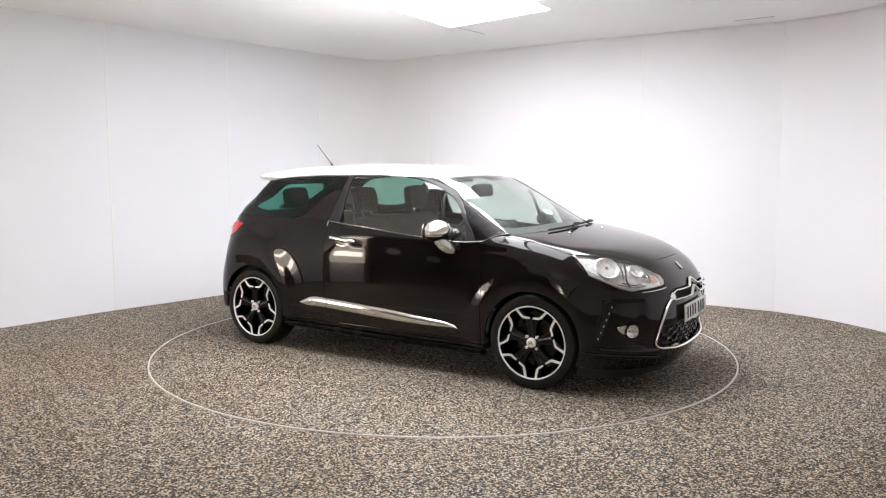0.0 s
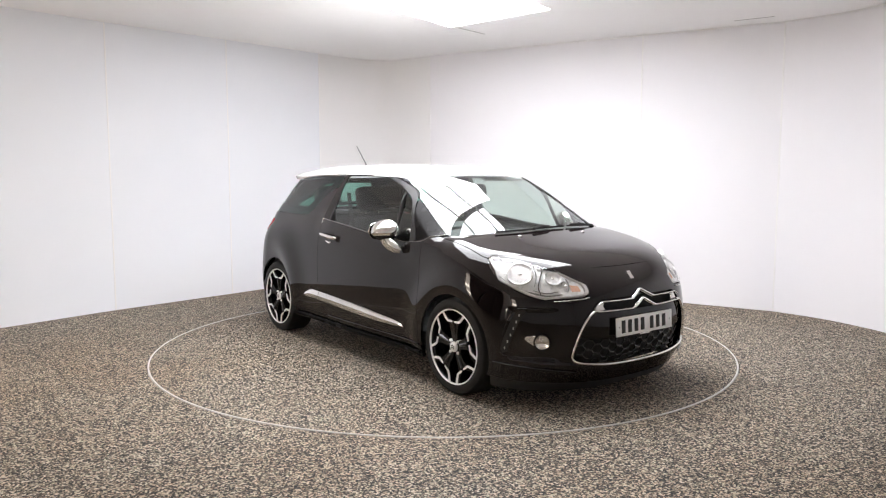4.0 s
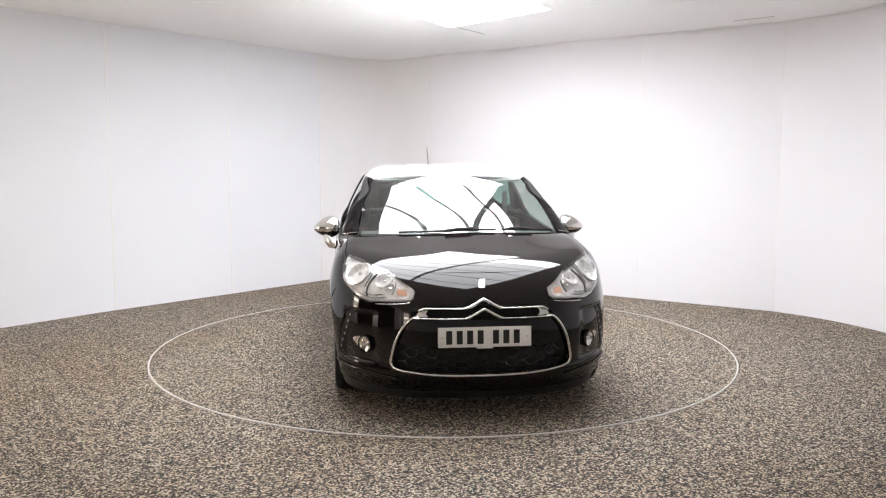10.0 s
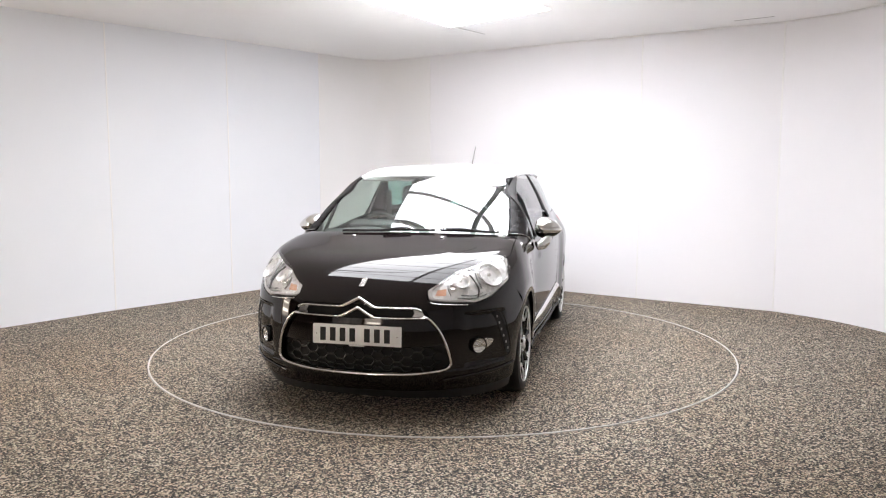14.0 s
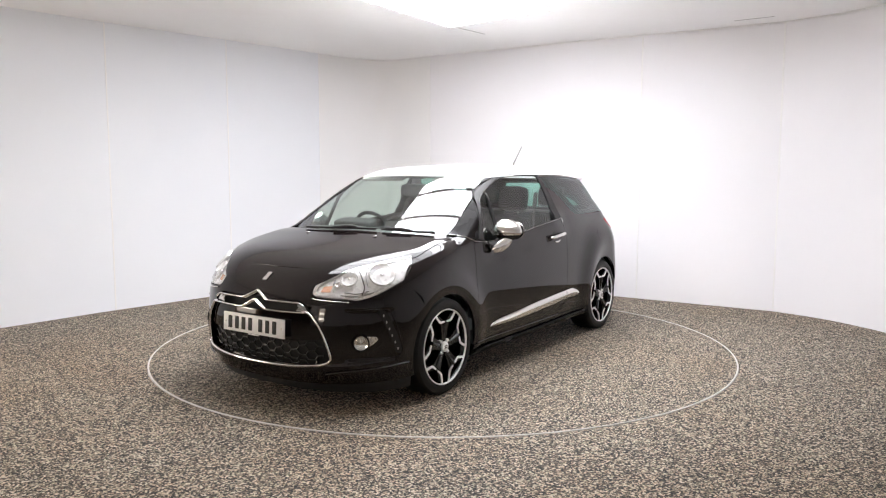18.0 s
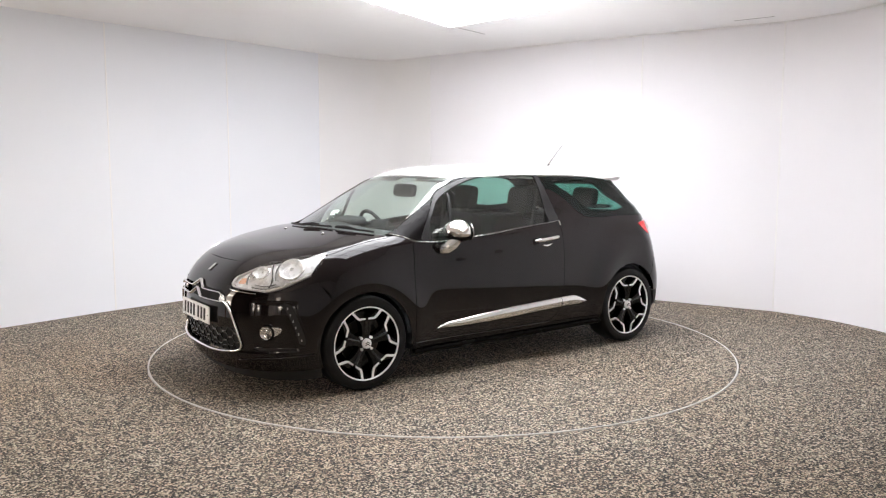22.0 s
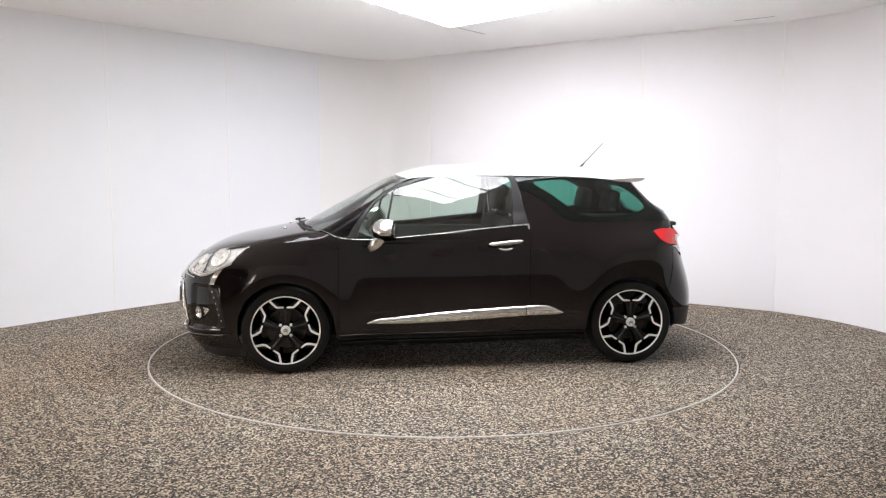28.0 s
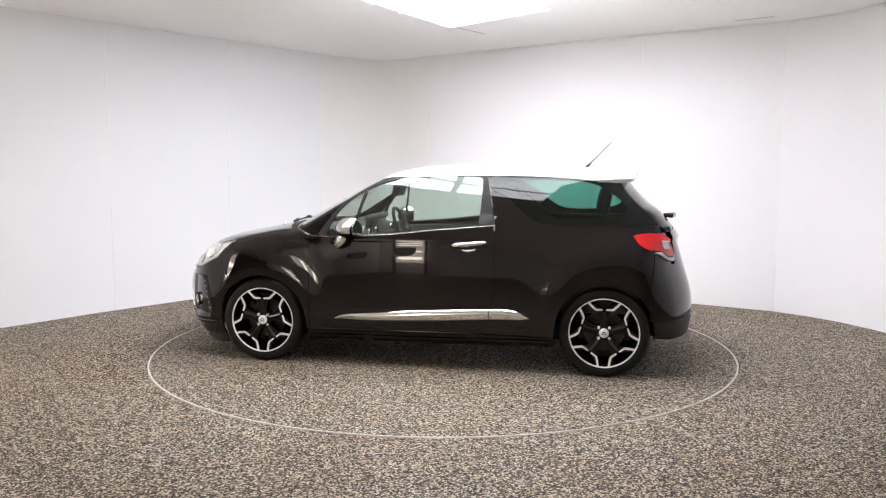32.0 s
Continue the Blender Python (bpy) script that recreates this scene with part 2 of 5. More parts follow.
def box(bm, size, at, bevel=.0, turn=None, segments=2):
    m = Matrix.Translation(at) @ (turn.to_4x4() if turn else Matrix()) @ Matrix.Diagonal((*size, 1))
    r = bmesh.ops.create_cube(bm, size=1, matrix=m)
    if bevel:
        es = {e for v in r["verts"] for e in v.link_edges}
        bmesh.ops.bevel(bm, geom=list(es), offset=bevel, segments=segments, affect="EDGES", profile=.5)
    return bm


def lathe(bm, profile, steps=48, axis="z", at=(0, 0, 0), close=False):
    """Turns (radius, height) pairs round an axis."""
    rings = []
    for r, h in profile:
        ring = []
        for i in range(steps):
            a = 2 * math.pi * i / steps
            c, s = r * math.cos(a), r * math.sin(a)
            v = (c, s, h) if axis == "z" else (c, h, s) if axis == "y" else (h, c, s)
            ring.append(bm.verts.new(Vector(v) + Vector(at)))
        rings.append(ring)
    pairs = list(zip(rings, rings[1:])) + ([(rings[-1], rings[0])] if close else [])
    for a, b in pairs:
        for i in range(steps):
            j = (i + 1) % steps
            bm.faces.new((a[i], a[j], b[j], b[i]))
    return bm


def tube(bm, pts, radius, sides=8, closed=False, flat=1.0, caps=True):
    """A round or flattened bar along a line of points; radius may be one number a point."""
    pts = [Vector(p) for p in pts]
    rs = radius if hasattr(radius, "__len__") else [radius] * len(pts)
    rings, n = [], len(pts)
    up = Vector((0, 0, 1))
    for i, p in enumerate(pts):
        a, b = (pts[(i - 1) % n], pts[(i + 1) % n]) if closed else (pts[max(i - 1, 0)], pts[min(i + 1, n - 1)])
        d = (b - a).normalized()
        s = d.cross(up)
        s = s.normalized() if s.length > 1e-4 else Vector((1, 0, 0))
        t = s.cross(d)
        rings.append([bm.verts.new(p + rs[i] * (math.cos(k) * s + flat * math.sin(k) * t)) for k in (2 * math.pi * j / sides for j in range(sides))])
    for i in range(n if closed else n - 1):
        a, b = rings[i], rings[(i + 1) % n]
        for j in range(sides):
            k = (j + 1) % sides
            bm.faces.new((a[j], a[k], b[k], b[j]))
    if not closed and caps:
        bm.faces.new(rings[0])
        bm.faces.new(rings[-1])
    return bm


def prism(bm, loop, depth, axis="y", at=0.0):
    """Extrudes a flat loop of 2D points along an axis."""
    def put(u, v, w):
        return (u, w, v) if axis == "y" else (w, u, v) if axis == "x" else (u, v, w)
    a = [bm.verts.new(put(u, v, at)) for u, v in loop]
    b = [bm.verts.new(put(u, v, at + depth)) for u, v in loop]
    bm.faces.new(a)
    bm.faces.new(b)
    for i in range(len(a)):
        j = (i + 1) % len(a)
        bm.faces.new((a[i], a[j], b[j], b[i]))
    return bm


def curve(pts, per=6, closed=False):
    """A smooth line (Catmull-Rom) through 2D or 3D points."""
    p = np.array(pts, float)
    n, out = len(p), []
    for i in range(n if closed else n - 1):
        a, b, c, d = (p[(i - 1) % n], p[i], p[(i + 1) % n], p[(i + 2) % n]) if closed else (p[max(i - 1, 0)], p[i], p[i + 1], p[min(i + 2, n - 1)])
        for t in np.arange(per) / per:
            out.append(.5 * (2 * b + (c - a) * t + (2 * a - 5 * b + 4 * c - d) * t * t + (3 * b - a - 3 * c + d) * t ** 3))
    if not closed:
        out.append(p[-1])
    return [tuple(q) for q in out]


# ---- panels cut from the form ----
def rays(kind, uv):
    """Start and way of the rays that carry a flat outline onto the form."""
    u, v = uv[:, 0], uv[:, 1]
    n = len(u)
    if kind == "side":
        return np.stack([u, np.full(n, 1.15), v], 1), np.tile([0., -1, 0], (n, 1))
    if kind == "top":
        return np.stack([u, v, np.full(n, 1.75)], 1), np.tile([0., 0, -1], (n, 1))
    sign, a = (1, np.radians(u)) if kind == "nose" else (-1, np.radians(u))
    mid, d = 1.0 * sign, np.stack([sign * np.cos(a), np.sin(a), np.zeros(n)], 1)
    return np.array([mid, 0, 0]) + 1.7 * d + np.stack([np.zeros(n), np.zeros(n), v], 1), -d


STRETCH = {"side": 1.0, "top": 1.0, "nose": .0165, "tail": .0145}


def land(kind, uv, level=0.0, shape=form):
    q, d = rays(kind, np.asarray(uv, float).reshape(-1, 2))
    return onto(q, d, level, shape=shape)


def inside(poly, pts):
    x, y = pts[:, 0], pts[:, 1]
    res = np.zeros(len(pts), bool)
    for (x1, y1), (x2, y2) in zip(poly, np.roll(poly, -1, 0)):
        cross = (y1 > y) != (y2 > y)
        with np.errstate(divide="ignore", invalid="ignore"):
            res ^= cross & (x < (x2 - x1) * (y - y1) / (y2 - y1) + x1)
    return res


def border_distance(poly, pts):
    best = np.full(len(pts), 9.0)
    for a, b in zip(poly, np.roll(poly, -1, 0)):
        d = b - a
        t = np.clip(((pts - a) @ d) / (d @ d + 1e-12), 0, 1)
        best = np.minimum(best, np.linalg.norm(pts - a - t[:, None] * d, axis=1))
    return best


def ready(outline, gap, h):
    """An outline without repeats, drawn in by the gap, with no edge longer than h; in anticlockwise order."""
    p = np.array(outline, float)
    keep = np.linalg.norm(p - np.roll(p, 1, 0), axis=1) > 1e-5
    p = p[keep]
    area = .5 * np.sum(p[:, 0] * np.roll(p[:, 1], -1) - np.roll(p[:, 0], -1) * p[:, 1])
    if area < 0:
        p = p[::-1]
    if gap:
        e = np.roll(p, -1, 0) - p
        e /= np.linalg.norm(e, axis=1, keepdims=True)
        nrm = np.stack([-e[:, 1], e[:, 0]], 1)
        m = nrm + np.roll(nrm, 1, 0)
        m /= np.maximum(np.sum(m * m, 1, keepdims=True) / 2, .35)
        p = p + m * gap
    out = []
    for a, b in zip(p, np.roll(p, -1, 0)):
        k = max(1, int(math.ceil(np.linalg.norm(b - a) / h)))
        out += [a + (b - a) * i / k for i in range(k)]
    return np.array(out)


def panel(name, kind, outline, mat, parent, label="", level=0.0, h=.035, gap=.0018, thick=.012, holes=(), mirror=False, shape=form):
    """A sheet of the body: the outline's part of the form's surface, with a turned-in edge of the given depth."""
    from mathutils.geometry import delaunay_2d_cdt
    k = np.array([STRETCH[kind], 1.0])
    loops = [ready(np.array(outline) * k, gap, h)] + [ready(np.array(o) * k, -gap, h) for o in holes]
    lo, hi = loops[0].min(0), loops[0].max(0)
    gx, gy = np.meshgrid(np.arange(lo[0] + h / 2, hi[0], h), np.arange(lo[1] + h / 2, hi[1], h))
    grid = np.stack([gx.ravel(), gy.ravel()], 1)
    if len(grid):
        ok = inside(loops[0], grid)
        for o in loops[1:]:
            ok &= ~inside(o, grid)
        for o in loops:
            ok &= border_distance(o, grid) > .45 * h
        grid = grid[ok]
    pts, edges, at = [], [], 0
    for o in loops:
        pts += list(o)
        edges += [(at + i, at + (i + 1) % len(o)) for i in range(len(o))]
        at += len(o)
    pts += list(grid)
    vs, _, tris, *_ = delaunay_2d_cdt([Vector(p) for p in pts], edges, [], 1, 1e-7)
    vs, tris = np.array([tuple(v) for v in vs]), np.array([tuple(t) for t in tris if len(t) == 3])
    mid = vs[tris].mean(1)
    ok = inside(loops[0], mid)
    for o in loops[1:]:
        ok &= ~inside(o, mid)
    tris = tris[ok]
    p = land(kind, vs / k, level, shape)
    n = slope(p, shape)
    a, b, c = p[tris[:, 0]], p[tris[:, 1]], p[tris[:, 2]]
    flip = np.sum(np.cross(b - a, c - a) * n[tris].mean(1), 1) < 0
    tris[flip] = tris[flip][:, ::-1]
    verts, norms, faces = list(p), list(n), [tuple(t) for t in tris]
    if thick:
        for o in loops:
            q = land(kind, o / k, level)
            m = slope(q)
            s = len(verts)
            size = len(o)
            ahead = np.roll(q, -1, 0) - np.roll(q, 1, 0)
            out = np.cross(ahead, m)
            out /= np.linalg.norm(out, axis=1, keepdims=True) + 1e-12
            verts += list(q) + list(q - m * thick)
            norms += list(.6 * m + .8 * out) + list(out)
            for i in range(size):
                j = (i + 1) % size
                f = (s + i, s + j, s + size + j, s + size + i)
                if np.dot(np.cross(verts[f[1]] - verts[f[0]], verts[f[3]] - verts[f[0]]), out[i]) < 0:
                    f = f[::-1]
                faces.append(f)
    verts, norms = np.array(verts), np.array(norms)
    norms /= np.linalg.norm(norms, axis=1, keepdims=True) + 1e-12
    if mirror:
        verts, norms, faces = verts * [1, -1, 1], norms * [1, -1, 1], [f[::-1] for f in faces]
    return part_mesh(name, mesh_from(name, verts, faces, mat, norms), parent, label)


def both(name, kind, outline, mat, parent, label="", **more):
    """The panel on the car's left side and its mirror image on the right."""
    return [panel(name, kind, outline, mat, parent, label, mirror=m, **more) for m in (False, True)]


def along(kind, line, level=0.0):
    """Points of a line laid on the form."""
    return land(kind, line, level)


def strip(name, kind, line, width, mat, parent, label="", proud=.004, mirror=False, closed=False, rise=1.0):
    """A rounded moulding laid along a line on the form."""
    q = along(kind, line, proud * .3)
    m = slope(q)
    n = len(q)
    t = np.roll(q, -1, 0) - np.roll(q, 1, 0)
    if not closed:
        t[0], t[-1] = q[1] - q[0], q[-1] - q[-2]
    s = np.cross(t, m)
    s /= np.linalg.norm(s, axis=1, keepdims=True) + 1e-12
    w = np.full(n, width / 2) if not hasattr(width, "__len__") else np.array(width) / 2
    verts, norms, k = [], [], 9
    for j in range(k):
        a = math.pi * j / (k - 1)
        verts += list(q + s * (w * math.cos(a))[:, None] + m * (proud * math.sin(a) * rise))
        nn = s * math.cos(a) * proud + m * (math.sin(a) * w)[:, None]
        norms += list(nn / (np.linalg.norm(nn, axis=1, keepdims=True) + 1e-12))
    verts, norms, faces = np.array(verts), np.array(norms), []
    for j in range(k - 1):
        for i in range(n if closed else n - 1):
            i2 = (i + 1) % n
            f = (j * n + i, j * n + i2, (j + 1) * n + i2, (j + 1) * n + i)
            if np.dot(np.cross(verts[f[1]] - verts[f[0]], verts[f[3]] - verts[f[0]]), norms[f[0]] + norms[f[2]]) < 0:
                f = f[::-1]
            faces.append(f)
    if mirror:
        verts, norms, faces = verts * [1, -1, 1], norms * [1, -1, 1], [f[::-1] for f in faces]
    return part_mesh(name, mesh_from(name, verts, faces, mat, norms), parent, label)


# ---- the studio: a white room of tall panels with one rounded corner, and the floor ----
HIGH = 2.81
# the walls' line on the floor, round the room
LEFT = [(-4.64, -2.2), (-4.625, -1.2), (-4.452, -.27), (-3.965, .515)]
WALLS = {
    "wall_left": [(-3.965, .515), (-3.271, 1.45), (-2.383, 2.485), (-1.53, 3.523)],
    "wall_corner": curve([(-1.53, 3.523), (-1.047, 4.037), (-.684, 4.133), (-.168, 3.739)], 8),
    "wall_right": [(-.168, 3.739), (2.11, 2.184), (3.276, 1.407)],
    "wall_curved": curve([(3.276, 1.407), (3.563, 1.041), (3.74, .667), (3.847, .275), (3.902, -.459), (3.917, -1.238)], 6),
    "wall_side_left": LEFT,
    "wall_side_right": [(3.917, -1.238), (3.93, -6.2), (3.93, -7.8)],
    "wall_behind_camera": None,
}


def wall(name, line, high=HIGH + .04, panels=(), face="white_wall", board="cool_panel"):
    """A wall 8 cm thick that stands outside its line. Where panel ends are given, separate boards face it between them."""
    p = [Vector((x, y)) for x, y in line]
    back = .010 if panels else 0

    def sheet(bm, pts, near, far, top):
        inner, outer = [], []
        for i, q in enumerate(pts):
            d = (pts[min(i + 1, len(pts) - 1)] - pts[max(i - 1, 0)]).normalized()
            n = Vector((-d.y, d.x))
            inner.append([bm.verts.new((*(q + n * near), z)) for z in (0, top)])
            outer.append([bm.verts.new((*(q + n * far), z)) for z in (0, top)])
        for a in range(len(pts) - 1):
            bm.faces.new((inner[a][0], inner[a + 1][0], inner[a + 1][1], inner[a][1]))
            bm.faces.new((outer[a][0], outer[a][1], outer[a + 1][1], outer[a + 1][0]))
            for k in (0, 1):
                bm.faces.new((inner[a][k], outer[a][k], outer[a + 1][k], inner[a + 1][k]))
        for end in (0, -1):
            bm.faces.new((inner[end][0], inner[end][1], outer[end][1], outer[end][0]))
        return bm
    w = tagged(part(name, sheet(bmesh.new(), p, back, .08, high), face, smooth=25), "smooth white painted studio wall of tall panels", "wall", kind="structure")
    for a, b in zip(panels, panels[1:]):
        a, b = Vector(a), Vector(b)
        d = (b - a).normalized() * .0015
        part("wall_panel", sheet(bmesh.new(), [a + d, b - d], 0, .0095, high), board, w)
    return w


def seam(x, y, facing, low=.0, high=HIGH, wide=.014):
    """A narrow white cover strip over the joint of two wall panels."""
    bm = bmesh.new()
    turn = Matrix.Rotation(math.atan2(facing[1], facing[0]), 3, "Z")
    box(bm, (.005, wide, high - low - .01), (x + facing[0] * .0015, y + facing[1] * .0015, (high + low) / 2), .0012, turn)
    return tagged(part("trim", bm, "white_trim"), "thin white cover strip between two wall panels", "trim", "joint strips of the walls", "structure")


def room():
    for name, line in WALLS.items():
        if line:
            wall(name, line, panels=line if name in ("wall_left", "wall_right") else (), face={"wall_corner": "warm_panel", "wall_curved": "rose_panel"}.get(name, "white_wall"),
                 board="rose_panel" if name == "wall_right" else "cool_panel")
    nl, nr = (.80, -.60), (-.53, -.85)
    for x, y, n in [(-3.271, 1.45, nl), (-2.383, 2.485, nl), (-1.53, 3.523, nl), (-.168, 3.739, nr), (2.11, 2.184, nr), (3.276, 1.407, nr)]:
        seam(x, y, n)
    # two short open joints of the ceiling boards
    for (x0, y0), (x1, y1) in (((.151, 1.744), (.431, 2.101)), ((2.769, 1.361), (3.059, 1.137))):
        bm = bmesh.new()
        d = Vector((x1 - x0, y1 - y0))
        box(bm, (d.length, .010, .004), ((x0 + x1) / 2, (y0 + y1) / 2, HIGH - .0005), 0, Matrix.Rotation(math.atan2(d.y, d.x), 3, "Z"))
        tagged(part("trim", bm, "joint_grey"), "short grey joint line of the ceiling boards", "trim", kind="structure")
    # a slim cove bead where the right-hand wall meets the ceiling
    bm = bmesh.new()
    line = [(.25, 3.455), (2.11, 2.184), (3.276, 1.407)] + WALLS["wall_curved"][4:20]
    tube(bm, [(x - .012, y - .016, HIGH - .007) for x, y in line], .007, 8)
    tagged(part("trim", bm, "white_trim"), "white bead along the top edge of the wall", "trim", kind="structure")

    # wall behind the camera
    bm = bmesh.new()
    box(bm, (8.75, .1, HIGH), (-.33, -7.85, HIGH / 2))
    tagged(part("wall_behind_camera", bm, "white_wall"), "white painted studio wall", "wall", kind="structure")
    # the wide drive-in opening beside the camera, and the dim garage beyond it
    bm = bmesh.new()
    box(bm, (.08, 5.6, .4), (-4.64, -5.0, HIGH - .2))
    box(bm, (.08, 1.35, HIGH - .4), (-4.64, -7.13, HIGH / 2 - .2))
    tagged(part("wall_over_opening", bm, "white_wall"), "white painted wall over the drive-in opening", "wall", kind="structure")
    bm = bmesh.new()
    box(bm, (.1, 8.4, HIGH), (-9.6, -5.0, HIGH / 2))
    for y in (-.85, -9.15):
        box(bm, (5.0, .1, HIGH), (-7.15, y, HIGH / 2))
    box(bm, (.1, 1.3, HIGH), (-4.7, -8.5, HIGH / 2))
    tagged(part("wall_garage", bm, "garage_paint"), "dim brown painted garage wall", "wall", kind="structure")
    bm = bmesh.new()
    box(bm, (5.1, 8.4, .08), (-7.2, -5.0, HIGH + .08))
    tagged(part("ceiling_garage", bm, "garage_paint"), "dark garage ceiling", "ceiling", kind="structure")
    door_lamp(-4.52, -1.85, 0, .62)
    door_lamp(-3.58, -7.45, 57, .66)


def door_lamp(x, y, turn, wide):
    """A brown-framed white panel with two bright bands, beside the drive-in opening."""
    lamp = tagged(new("wall_light", None), "glowing beige wall light with two bands in a wooden frame", "light", "lights beside the opening")
    lamp.location, lamp.rotation_euler = (x, y, 0), (0, 0, radians(turn))
    bm = bmesh.new()
    box(bm, (.06, wide, 1.5), (0, 0, 1.20), .01)
    part("cover", bm, "warm_cover", lamp, "softly glowing beige cover")
    for d in (-wide / 2 - .04, wide / 2 + .04):
        bm = bmesh.new()
        box(bm, (.08, .08, 2.0), (0, d, 1.0), .008)
        part("frame_post", bm, "warm_wood", lamp, "brown wooden post")
    for z in (.72, 1.30):
        bm = bmesh.new()
        box(bm, (.03, wide * .82, .17), (.046, 0, z), .012, segments=3)
        part("band", bm, "warm_tube", lamp, "broad glowing white band")


def floor_sheet():
    # floor: one sheet with the turntable's round opening
    bm = bmesh.new()
    n, r = 128, TABLE_R + .006
    ring = [bm.verts.new((r * math.cos(2 * math.pi * i / n), r * math.sin(2 * math.pi * i / n), 0)) for i in range(n)]
    rim = [bm.verts.new((r * math.cos(2 * math.pi * i / n), r * math.sin(2 * math.pi * i / n), -.04)) for i in range(n)]
    far = []
    for i in range(n):
        a = 2 * math.pi * i / n
        c, s = math.cos(a), math.sin(a)
        k = min(((6.0 if c > 0 else 9.7) / abs(c)) if abs(c) > 1e-6 else 99, ((6.0 if s > 0 else 11.0) / abs(s)) if abs(s) > 1e-6 else 99)
        far.append(bm.verts.new((k * c, k * s, 0)))
    for i in range(n):
        j = (i + 1) % n
        bm.faces.new((ring[i], far[i], far[j], ring[j]))
        bm.faces.new((ring[i], ring[j], rim[j], rim[i]))
    tagged(part("floor", bm, "speckled_floor"), "speckled grey-brown resin-bound grit floor", "floor", kind="structure")


def local(u, v):
    """A place of the light panels' own grid, on the ceiling."""
    c, s = math.cos(WELL_TURN), math.sin(WELL_TURN)
    return (WELL_AT[0] + c * u - s * v, WELL_AT[1] + s * u + c * v)


def ceiling():
    """The ceiling, with the slanted openings of two light wells."""
    from mathutils.geometry import delaunay_2d_cdt
    loops = [[(-6, -8.2), (6, -8.2), (6, 6), (-6, 6)]] + [[local(u, v) for u, v in w] for w in WELLS]
    pts, edges = [], []
    for o in loops:
        edges += [(len(pts) + i, len(pts) + (i + 1) % len(o)) for i in range(len(o))]
        pts += o
    vs, _, tris, *_ = delaunay_2d_cdt([Vector(q) for q in pts], edges, [], 1, 1e-7)
    bm = bmesh.new()
    bv = [bm.verts.new((q[0], q[1], HIGH)) for q in vs]
    for t in tris:
        m = np.array([[sum(vs[i][k] for i in t) / 3 for k in (0, 1)]])
        if not any(inside(np.array(o), m)[0] for o in loops[1:]):
            bm.faces.new([bv[i] for i in t])
    for o in loops[1:]:
        lo = [bm.verts.new((x, y, HIGH)) for x, y in o]
        hi = [bm.verts.new((x, y, HIGH + .05)) for x, y in o]
        for i in range(len(o)):
            j = (i + 1) % len(o)
            bm.faces.new((lo[i], lo[j], hi[j], hi[i]))
    tagged(part("ceiling", bm, "white_ceiling"), "matt white ceiling round two bright light panels", "ceiling", kind="structure")
    # the plain deck above, which closes the place
    bm = bmesh.new()
    box(bm, (12, 14.4, .08), (0, -1.1, HIGH + .16))
    tagged(part("ceiling_deck", bm, "white_ceiling"), "plain roof deck above the ceiling", "ceiling", kind="structure")
    # light panels: a diffuser behind thin white bars
    for w in WELLS:
        light = tagged(new("ceiling_light_panel", None), "large bright rectangular ceiling light panel with thin white bars", "light", "ceiling light panels")
        light.location, light.rotation_euler = (*WELL_AT, HIGH), (0, 0, WELL_TURN)
        far, near = [w[0], w[1], (w[1][0], FAR_END), (w[0][0], FAR_END)], [(w[0][0], FAR_END - .002), (w[1][0], FAR_END - .002), w[2], w[3]]
        for outline, mat in ((far, "light_diffuser_far"), (near, "light_diffuser" if w is WELLS[0] else "light_diffuser_side")):
            bm = bmesh.new()
            prism(bm, outline, .012, "z", .006)
            part("diffuser", bm, mat, light, "glowing white diffuser")
        u0, u1 = w[0][0], w[1][0]
        for v in BARS:
            top = w[0][1] + (w[1][1] - w[0][1]) * .5
            if w[2][1] < v < top - .1:
                bm = bmesh.new()
                box(bm, (u1 - u0, .030, .020), ((u0 + u1) / 2, v, -.005), .003)
                part("bar", bm, "white_trim", light, "thin white bar")


TABLE_R = 2.256
WELL_AT, WELL_TURN = (.07, 1.735), radians(-30)
WELLS = [[(.0, .0), (1.21, -.33), (1.21, -3.3), (.0, -3.3)], [(1.28, -.74), (2.35, -.74), (2.35, -3.3), (1.28, -3.3)]]
FAR_END = -1.34
BARS = [-.92, -1.36,  -1.76, -2.18, -2.60, -3.02]


def turntable():
    table = tagged(new("turntable", None), "round turntable of speckled grit with a thin pale metal rim", "turntable")
    bm = bmesh.new()
    lathe(bm, [(.0001, -.0), (.8, 0), (1.6, 0), (TABLE_R - .012, 0), (TABLE_R - .012, -.04), (.0001, -.04)], 128)
    part("disc", bm, "speckled_floor", table)
    bm = bmesh.new()
    lathe(bm, [(TABLE_R - .0118, -.04), (TABLE_R - .0118, .001), (TABLE_R - .009, .003), (TABLE_R - .002, .003), (TABLE_R, .001), (TABLE_R, -.04)], 160, close=True)
    part("rim", bm, "ring_steel", table, "thin pale metal rim")
    return table


# ---- the car ----
ARCH = .337
AXLE = 1.232


def arc(cx, cz, r, a0, a1, n=20):
    return [(cx + r * math.cos(radians(a0 + (a1 - a0) * i / n)), cz + r * math.sin(radians(a0 + (a1 - a0) * i / n))) for i in range(n + 1)]


